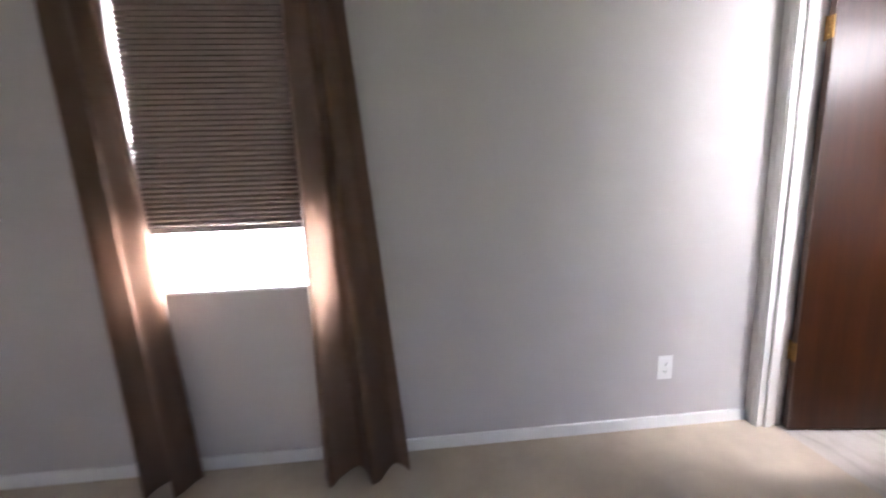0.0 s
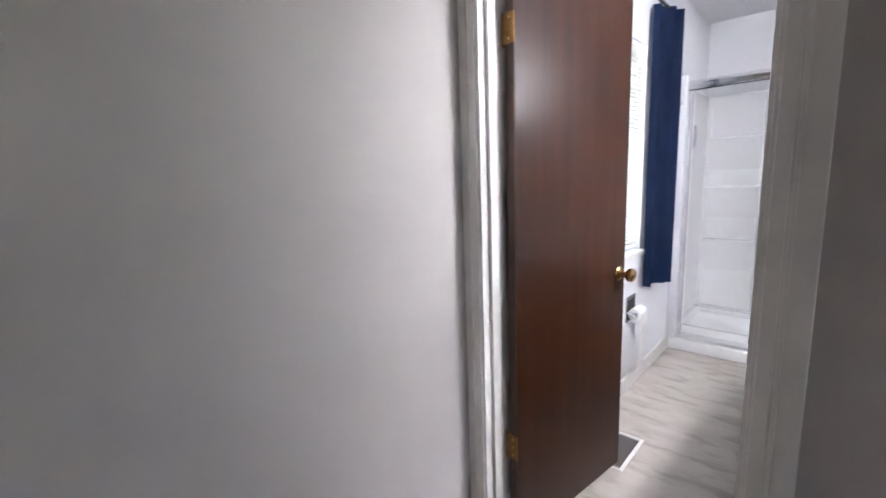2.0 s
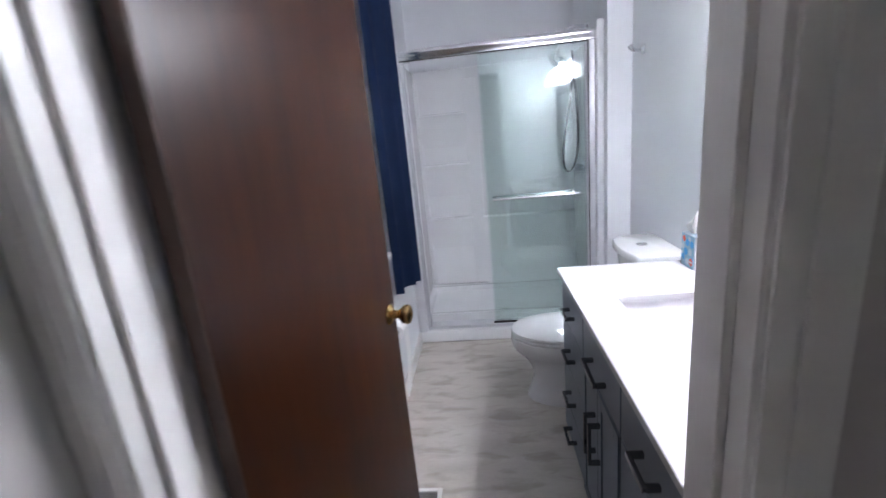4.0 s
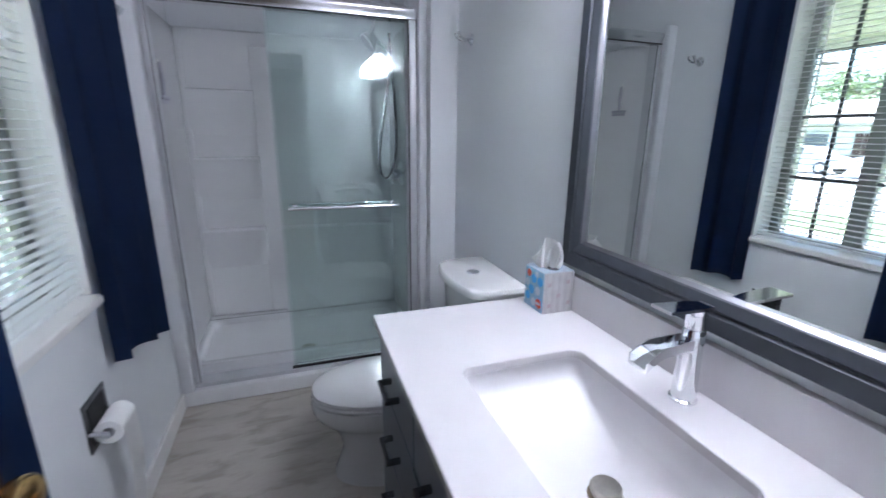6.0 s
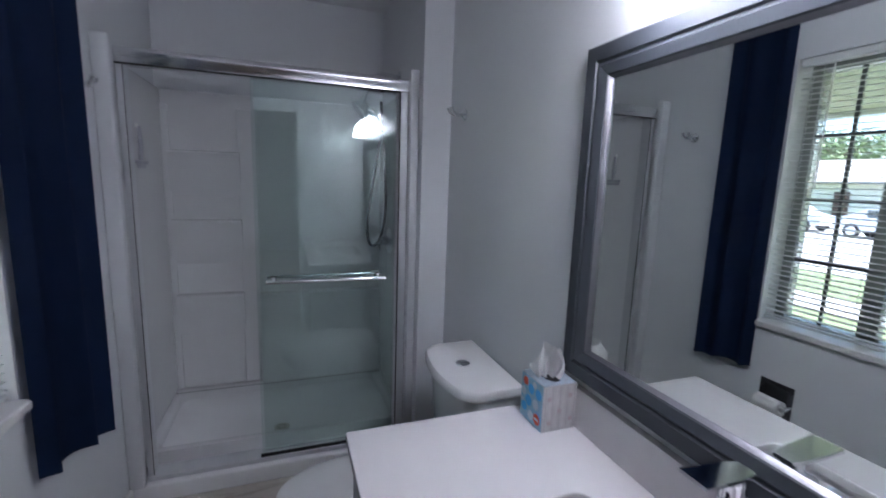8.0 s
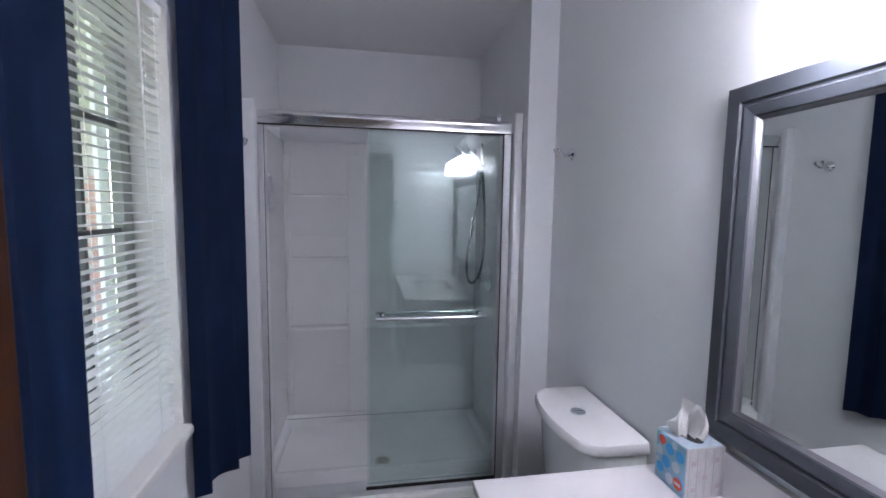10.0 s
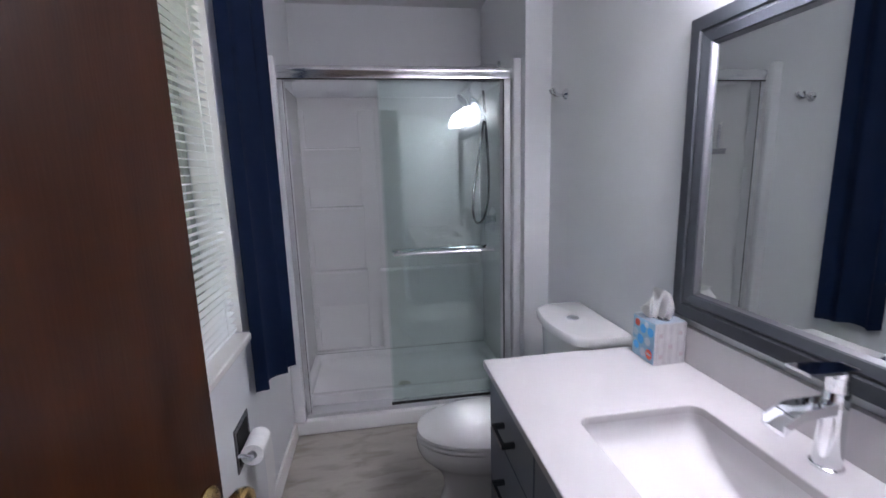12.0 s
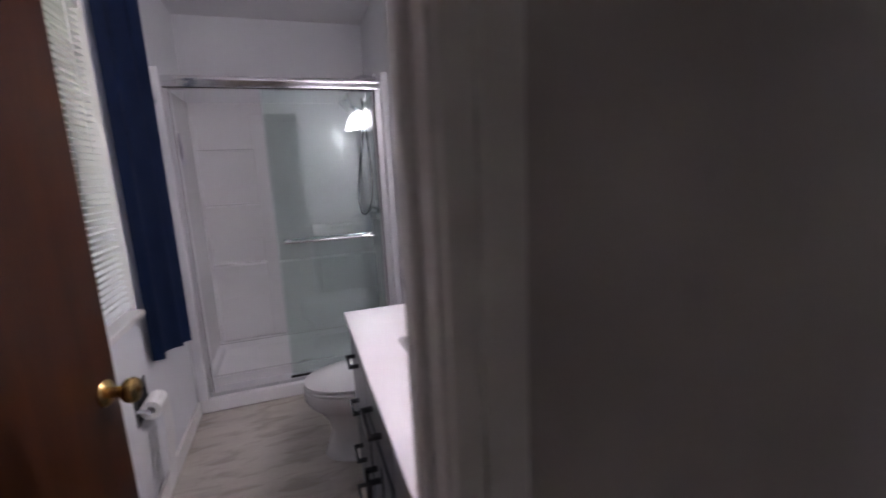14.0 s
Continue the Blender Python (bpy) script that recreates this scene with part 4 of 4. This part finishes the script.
def mirror():
    t = thing("wall_mirror", "large wall mirror in a stepped charcoal frame", "mirror", (EX, 2.526, MZ0))
    # cross-section: distance in from the outer edge, projection from the wall
    prof = [(0, 0.001), (0, 0.024), (0.004, 0.028), (0.036, 0.028), (0.040, 0.022), (0.044, 0.022), (0.048, 0.026), (0.070, 0.020), (0.073, 0.016), (0.073, 0.001)]
    lip = [(0.0732, 0.001), (0.0732, 0.017), (0.077, 0.012), (0.080, 0.007), (0.080, 0.001)]

    def side(pr, k):
        c = [(MY0, MZ0), (MY1, MZ0), (MY1, MZ1), (MY0, MZ1)]
        s = [(1, 1), (-1, 1), (-1, -1), (1, -1)]
        a, b = k, (k + 1) % 4
        return loft([[(EX - h, c[q][0] + s[q][0] * d, c[q][1] + s[q][1] * d) for d, h in pr] for q in (a, b)])

    for k in range(4):
        part("frame_rail", side(prof, k), FRAME, t, "stepped charcoal frame rail")
        part("inner_lip", side(lip, k), SILVER, t, "silver inner lip")
    part("mirror_glass", box(EX - 0.006, EX - 0.001, MY0 + 0.0805, MY1 - 0.0805, MZ0 + 0.0805, MZ1 - 0.0805), MIRROR, t, "clear mirror glass")


mirror()


def vanity_light():
    t = thing("vanity_light", "four-shade frosted glass vanity light, switched on", "lamp", (EX, 2.525, 1.79))
    part("back_plate", box(EX - 0.022, EX - 0.0005, 2.22, 2.83, 1.925, 1.995, 0.006), CHROME, t, "chrome back plate")
    for k in range(4):
        y = 2.525 + (k - 1.5) * 0.172
        part("arm", tube([(EX - 0.02, y, 1.965), (EX - 0.07, y, 1.985), (EX - 0.098, y, 1.975), (EX - 0.102, y, 1.955)], 0.008, 10), CHROME, t, smooth=True)
        h = part("holder", lathe((EX - 0.102, y, 1.956), (0, 0, -1), [(0, 0.012), (0.004, 0.022), (0.02, 0.024)], 18), CHROME, t, smooth=True)
        outer = [(0.021, 0.024), (0.028, 0.032), (0.045, 0.043), (0.07, 0.051), (0.105, 0.056), (0.134, 0.061), (0.140, 0.064)]
        seg = 28
        rings = [[(EX - 0.102 + r * math.cos(2 * math.pi * q / seg), y + r * math.sin(2 * math.pi * q / seg), 1.956 - d) for q in range(seg)] for d, r in outer + [(d - 0.001, r - 0.004) for d, r in reversed(outer)]]
        part("shade", loft(rings, closed=True), GLOW, t, "glowing frosted glass bell shade", True)


vanity_light()


def robe_hook(x, s, y, z, label):
    t = thing("robe_hook", label, "hook", (x, y, z), group="robe hooks")
    part("rosette", lathe((x, y, z), (s, 0, 0), [(0, 0.026), (0.005, 0.026), (0.012, 0.017), (0.017, 0.011)], 24), CHROME, t, smooth=True)
    for d in (-1, 1):
        part("prong", tube([(x + s * 0.010, y, z), (x + s * 0.030, y + d * 0.006, z - 0.004), (x + s * 0.048, y + d * 0.014, z - 0.002), (x + s * 0.066, y + d * 0.018, z + 0.010), (x + s * 0.070, y + d * 0.018, z + 0.026)], [0.0075, 0.0075, 0.007, 0.0065, 0.0085], 10), CHROME, t, smooth=True)


robe_hook(EX, -1, 3.885, 1.738, "chrome double robe hook above the toilet")
robe_hook(WX, 1, 3.935, 1.735, "chrome double robe hook near the shower")


def towel_ring(x, z):
    t = thing("towel_ring", "chrome towel ring on the wall beside the doorway", "towel ring", (x, DY1, z))
    part("rosette", lathe((x, DY1, z + 0.07), (0, 1, 0), [(0, 0.024), (0.005, 0.024), (0.012, 0.012), (0.045, 0.010)], 20), CHROME, t, smooth=True)
    pts = [(x + 0.07 * math.sin(2 * math.pi * k / 28), DY1 + 0.04, z + 0.07 * math.cos(2 * math.pi * k / 28)) for k in range(29)]
    part("ring", tube(pts, 0.0045, 8), CHROME, t, smooth=True)


towel_ring(-0.165, 1.37)


def toilet_roll():
    y0, y1, z = 3.262, 3.408, 0.492
    t = thing("toilet_roll_holder", "chrome toilet roll holder on the wall", "holder", (WX, 3.335, z))
    part("plate", box(WX + 0.0005, WX + 0.006, y0, y1, 0.438, 0.594, 0.002), BLACK_STEEL, t, "dark reflecting square plate")
    # no hollow here: a flat dark sheet gives the shade of the recess
    part("recess", box(WX + 0.0062, WX + 0.0075, y0 + 0.02, y1 - 0.02, 0.455, 0.574), DARK_SLOT, t, "flat dark sheet for the shade in the recess")
    for y in (y0 + 0.008, y1 - 0.008):
        part("arm", tube([(WX + 0.006, y, z + 0.01), (WX + 0.025, y, z + 0.008), (WX + 0.045, y, z)], [0.008, 0.007, 0.009], 10), CHROME, t, smooth=True)
    part("spindle", rod((WX + 0.045, y0 + 0.004, z), (WX + 0.045, y1 - 0.004, z), 0.010), CHROME, t, smooth=True)
    r = thing("toilet_roll", "white toilet paper roll with a long hanging sheet", "toilet paper", (WX + 0.045, 3.335, z))
    a0, a1 = y0 + 0.020, y1 - 0.020
    rings = [[(WX + 0.045 + rr * math.cos(a), y, z + rr * math.sin(a)) for a in [k * math.pi / 16 for k in range(32)]] for y, rr in ((a0, 0.016), (a0, 0.037), (a1, 0.037), (a1, 0.016))]
    part("roll", loft(rings, closed=True), PAPER, r, smooth=True)
    bm = bmesh.new()
    cols = []
    for j in range(16):
        v = j / 15
        zz = z - 0.36 * v
        xo = WX + 0.045 + 0.0375 - 0.012 * v + 0.004 * math.sin(5 * v)
        cols.append([bm.verts.new((xo + 0.002 * math.sin(3 * k + 4 * v), a0 + (a1 - a0) * k / 4, zz)) for k in range(5)])
    for p, q in zip(cols, cols[1:]):
        for k in range(4):
            bm.faces.new((p[k], p[k + 1], q[k + 1], q[k]))
    bmesh.ops.solidify(bm, geom=bm.faces[:], thickness=0.0006)
    part("hanging_sheet", bm, PAPER, r, "long hanging sheet", True)


toilet_roll()


def floor_vent():
    x0, x1, y0, y1 = -1.098, -0.952, 2.530, 2.832
    t = thing("floor_vent", "white-framed floor register with grey louvres", "vent", ((x0 + x1) / 2, (y0 + y1) / 2, 0))
    bm = box(x0, x0 + 0.018, y0, y1, 0.0005, 0.006, 0.002)
    box(x1 - 0.018, x1, y0, y1, 0.0005, 0.006, 0.002, bm=bm)
    box(x0 + 0.0185, x1 - 0.0185, y0, y0 + 0.018, 0.0005, 0.006, 0.002, bm=bm)
    box(x0 + 0.0185, x1 - 0.0185, y1 - 0.018, y1, 0.0005, 0.006, 0.002, bm=bm)
    part("frame", bm, TRIM, t, "white painted metal frame")
    part("well", box(x0 + 0.0187, x1 - 0.0187, y0 + 0.0187, y1 - 0.0187, 0.0005, 0.0012), DARK_SLOT, t)
    n = 24
    for k in range(n):
        y = y0 + 0.022 + (y1 - y0 - 0.044) * (k + 0.5) / n
        part("louvre", box(x0 + 0.019, x1 - 0.019, y - 0.0030, y + 0.0030, 0.0013, 0.0042), VENT_DARK, t)


floor_vent()


# ---- bedroom small things ----
def outlet():
    t = thing("wall_outlet", "white plastic duplex wall outlet above the baseboard", "outlet", (WX, 1.356, 0.308))
    y, z = 1.356, 0.308
    part("cover_plate", box(WX + 0.0003, WX + 0.006, y - 0.036, y + 0.036, z - 0.059, z + 0.059, 0.0025), PLASTIC, t)
    for q in (-0.02, 0.02):
        s = part("socket", box(WX + 0.0062, WX + 0.008, y - 0.017, y + 0.017, z + q - 0.0145, z + q + 0.0145, 0.0015), PLASTIC, t)
        for d in (-0.0065, 0.0065):
            part("slot", box(WX + 0.0081, WX + 0.0084, y + d - 0.0012, y + d + 0.0012, z + q - 0.002, z + q + 0.007), DARK_SLOT, s)
        part("slot", lathe((WX + 0.0081, y, z + q - 0.007), (1, 0, 0), [(0, 0.0024), (0.0003, 0.0024)], 8), DARK_SLOT, s)
    part("screw", lathe((WX + 0.0061, y, z), (1, 0, 0), [(0, 0.003), (0.001, 0.0025)], 10), BRUSHED, t)


outlet()


# ---- outdoors ----
GZ = -0.55
setting("ground", box(-400, 400, -400, 400, GZ - 1, GZ), GRASS, "mown green lawn", "lawn")
setting("pavement_path", box(-9.0, -7.6, -60, 60, GZ, GZ + 0.03), CONCRETE, "pale concrete sidewalk", "pavement")
setting("road", box(-19, -12, -120, 120, GZ, GZ + 0.012), CONCRETE, "pale concrete-coloured street", "road")
setting("pavement_driveway", box(-34, -19.001, 11, 20, GZ, GZ + 0.02), CONCRETE, "pale concrete driveway", "pavement")
setting("roof_eave", box(WX - 0.95, WX - 0.2005, -2.7, 1.4, 2.30, 2.36), SOFFIT, "painted roof overhang soffit", "soffit")
bm = box(WX - 3.3, WX - 0.2005, 1.405, 6.84, 2.30, 2.40)
for k in range(12):
    box(WX - 3.29, WX - 0.202, 1.45 + k * 0.45, 1.462 + k * 0.45, 2.294, 2.2998, bm=bm)
setting("roof_porch_soffit", bm, SOFFIT, "pale painted boarded porch soffit", "soffit")
setting("roof_porch_fascia", box(WX - 3.33, WX - 3.3005, 1.40, 6.84, 2.24, 2.42, 0.004), TRIM, "white painted porch fascia board", "fascia")


def leaf_cloud(bm, c, r, n, size, rnd):
    for _ in range(n):
        d = Vector((rnd.gauss(0, 1), rnd.gauss(0, 1), rnd.gauss(0, 0.8))).normalized() * rnd.random() ** 0.4
        p = Vector(c) + Vector((d.x * r, d.y * r, d.z * r * 0.85))
        a, b = Vector((rnd.gauss(0, 1), rnd.gauss(0, 1), rnd.gauss(0, 1))).normalized(), Vector((rnd.gauss(0, 1), rnd.gauss(0, 1), rnd.gauss(0, 1))).normalized()
        s = size * rnd.uniform(0.6, 1.4)
        vs = [bm.verts.new(p + a * s * u + b * s * v) for u, v in ((-1, 0), (0, -0.5), (1, 0), (0, 0.5))]
        bm.faces.new(vs)


def tree(x, y, h, r, seed, label):
    rnd = random.Random(seed)
    t = thing("tree", label, "tree", (x, y, GZ), group="street trees")
    bm = tube([(x, y, GZ), (x + 0.1, y, GZ + h * 0.25), (x, y + 0.15, GZ + h * 0.5), (x + 0.1, y, GZ + h * 0.8)], [0.04 * h, 0.03 * h, 0.02 * h, 0.006 * h], 10)
    lobes = []
    for k in range(9):
        a, e = rnd.uniform(0, 6.28), rnd.uniform(0.42, 0.92)
        q = (x + r * 0.65 * math.cos(a), y + r * 0.65 * math.sin(a), GZ + h * e)
        tube([(x, y, GZ + h * (e - 0.18)), ((x + q[0]) / 2, (y + q[1]) / 2, GZ + h * (e - 0.05)), q], [0.014 * h, 0.009 * h, 0.003 * h], 6, bm)
        lobes.append(q)
    part("trunk", bm, BARK, t, "brown trunk and limbs", True)
    bm = bmesh.new()
    for q in lobes + [(x, y, GZ + h * 0.85)]:
        leaf_cloud(bm, q, r * rnd.uniform(0.4, 0.62), 260, 0.028 * h, rnd)
    part("crown", bm, LEAF, t, "loose green leafy crown")


for i, (x, y, h, r) in enumerate(((-52, -10, 8, 4.5), (-58, 2, 9, 5), (-50, 30, 7.5, 4), (-56, 22, 9, 5), (-60, -24, 9, 5), (-50, 44, 8, 4.5), (-64, 12, 9.5, 5), (-62, 36, 9, 5), (-57, 52, 9, 5), (-66, 26, 10, 5.5), (-52, 38, 8, 4.5), (-60, 60, 10, 5.5))):
    tree(x, y, h, r, 20 + i, "leafy green tree across the street")


def shrub(x, y, r, seed):
    t = thing("shrub", "dense dark green shrub on the lawn", "shrub", (x, y, GZ), group="shrubs")
    rnd = random.Random(seed)
    bm = bmesh.new()
    leaf_cloud(bm, (x, y, GZ + r * 0.7), r, 900, 0.09, rnd)
    part("leaves", bm, BUSH, t)
    part("stems", tube([(x, y, GZ), (x + 0.05, y, GZ + r * 0.6), (x, y + 0.1, GZ + r)], [0.06, 0.04, 0.02], 8), BARK, t)


shrub(-31, 8.6, 1.3, 1)
shrub(-3.4, 5.9, 0.35, 2)


def parked_car(x, y, paint=None, label="white car parked across the street"):
    t = thing("parked_car", label, "car", (x, y, GZ))
    z = GZ + 0.02
    prof = [(-2.2, 0.35), (-2.25, 0.75), (-1.3, 0.95), (-0.6, 1.42), (0.9, 1.46), (1.7, 1.02), (2.2, 0.95), (2.25, 0.4)]
    ring = [(y + a, z + b) for a, b in prof]
    bm = loft([[(x + dx, (p - y) * k + y, q if q < z + 1.2 else q - abs(dx) * 0.06) for p, q in ring] for dx, k in ((-0.85, 0.97), (-0.6, 1.0), (0.6, 1.0), (0.85, 0.97))])
    part("body", bm, paint or CAR_WHITE, t, "glossy painted body", True)
    for s in (-1, 1):
        part("side_window", box(x + s * 0.852, x + s * 0.862, y - 0.5, y + 0.15, z + 0.98, z + 1.32, 0.003), CAR_GLASS, t)
        part("side_window", box(x + s * 0.852, x + s * 0.862, y + 0.2, y + 0.9, z + 0.98, z + 1.32, 0.003), CAR_GLASS, t)
        for d in (-1.4, 1.4):
            w = part("wheel", lathe((x + s * 0.70, y + d, z + 0.33), (s, 0, 0), [(0, 0.30), (0.03, 0.33), (0.15, 0.33), (0.18, 0.30)], 24), RUBBER, t, smooth=True)
            part("rim", lathe((x + s * 0.881, y + d, z + 0.33), (s, 0, 0), [(0, 0.21), (0.012, 0.20), (0.02, 0.06)], 20), BRUSHED, w, smooth=True)
        part("headlight", box(x + s * 0.55 - 0.15, x + s * 0.55 + 0.15, y + 2.215, y + 2.235, z + 0.68, z + 0.82, 0.003), PLASTIC, t)


parked_car(-24.5, 13.0)
parked_car(-25.5, 18.4, BRUSHED, "silver car parked across the street")


def far_house():
    t = thing("house", "pale single-storey house across the street", "house", (-38, 20, GZ))
    x0, x1, y0, y1, top = -44, -34.5, 9, 29, GZ + 2.7
    part("wall", box(x0, x1, y0, y1, GZ, top, 0.01), SOFFIT, t, "pale painted wall")
    part("roof", loft([[(x0 - 0.6, y0 - 0.6, top), (x1 + 0.6, y0 - 0.6, top), (x1 + 0.6, y1 + 0.6, top), (x0 - 0.6, y1 + 0.6, top)], [(x0 - 0.6, y0 - 0.6, top + 0.15), (x1 + 0.6, y0 - 0.6, top + 0.15), (x1 + 0.6, y1 + 0.6, top + 0.15), (x0 - 0.6, y1 + 0.6, top + 0.15)],
                       [(-39.4, y0 + 4, top + 1.9), (-39.1, y0 + 4, top + 1.9), (-39.1, y1 - 4, top + 1.9), (-39.4, y1 - 4, top + 1.9)]]), MORTAR, t, "pale grey shingled hip roof")
    part("garage_door", box(x1 + 0.001, x1 + 0.05, 13, 18, GZ + 0.02, GZ + 2.2, 0.01), TRIM, t, "white garage door")
    part("door", box(x1 + 0.001, x1 + 0.05, 20.2, 21.1, GZ + 0.1, GZ + 2.15, 0.01), DOOR_EDGE, t, "dark front door")
    for a in (22.6, 25.8):
        w = part("window", box(x1 + 0.001, x1 + 0.04, a, a + 1.6, GZ + 0.9, GZ + 2.1), CAR_GLASS, t)
        f = box(x1 + 0.001, x1 + 0.06, a - 0.1, a - 0.001, GZ + 0.8, GZ + 2.2)
        box(x1 + 0.001, x1 + 0.06, a + 1.601, a + 1.7, GZ + 0.8, GZ + 2.2, bm=f)
        part("frame", f, TRIM, w)


far_house()


def house_wing():
    """The brick wing of the same house beyond the bathroom window."""
    t = thing("house_wing", "pink-brown brick house wing with white trim", "house", (-4.2, 7.2, GZ))
    x0, x1, y0, y1 = -6.2, -2.2, 6.9, 9.5
    part("wall", box(x0, x1, y0, y1, GZ, 2.35), MORTAR, t, "mortar-grey wall core")
    part("roof", loft([[(x0 - 0.4, y0 - 0.5, 2.36), (x1 + 0.4, y0 - 0.5, 2.36), (x1 + 0.4, y1 + 0.5, 2.36), (x0 - 0.4, y1 + 0.5, 2.36)], [(x0 + 1, 8.1, 3.4), (x1 - 1, 8.1, 3.4), (x1 - 1, 8.3, 3.4), (x0 + 1, 8.3, 3.4)]]), ROOF, t, "shingled hip roof")
    w = part("window", box(-4.7, -3.7, y0 - 0.03, y0 - 0.001, 0.55, 1.65), CAR_GLASS, t, "dark window pane")
    bm = box(-4.78, -4.70, y0 - 0.06, y0 - 0.031, 0.47, 1.73)
    box(-3.70, -3.62, y0 - 0.06, y0 - 0.031, 0.47, 1.73, bm=bm)
    box(-4.699, -3.701, y0 - 0.06, y0 - 0.031, 0.47, 0.55, bm=bm)
    box(-4.699, -3.701, y0 - 0.06, y0 - 0.031, 1.65, 1.73, bm=bm)
    part("frame", bm, WIN_FRAME, w, "white window frame")
    bm = box(-0.1, 0.1, -0.012, 0.0, -0.029, 0.029)
    me = bpy.data.meshes.new("brick")
    bm.to_mesh(me), bm.free()
    me.materials.append(BRICK_MAT)
    for r in range(20):
        for k in range(18):
            x = x1 - 0.12 - k * 0.215 - (0.107 if r % 2 else 0)
            z = 0.35 + r * 0.073
            if x < x0 + 0.1 or (-4.9 < x < -3.5 and 0.4 < z < 1.78):
                continue
            b = new("brick", me)
            b.parent = t
            b.location = Vector((x, y0 - 0.0005, z)) - Vector((-4.2, 7.2, GZ))


house_wing()
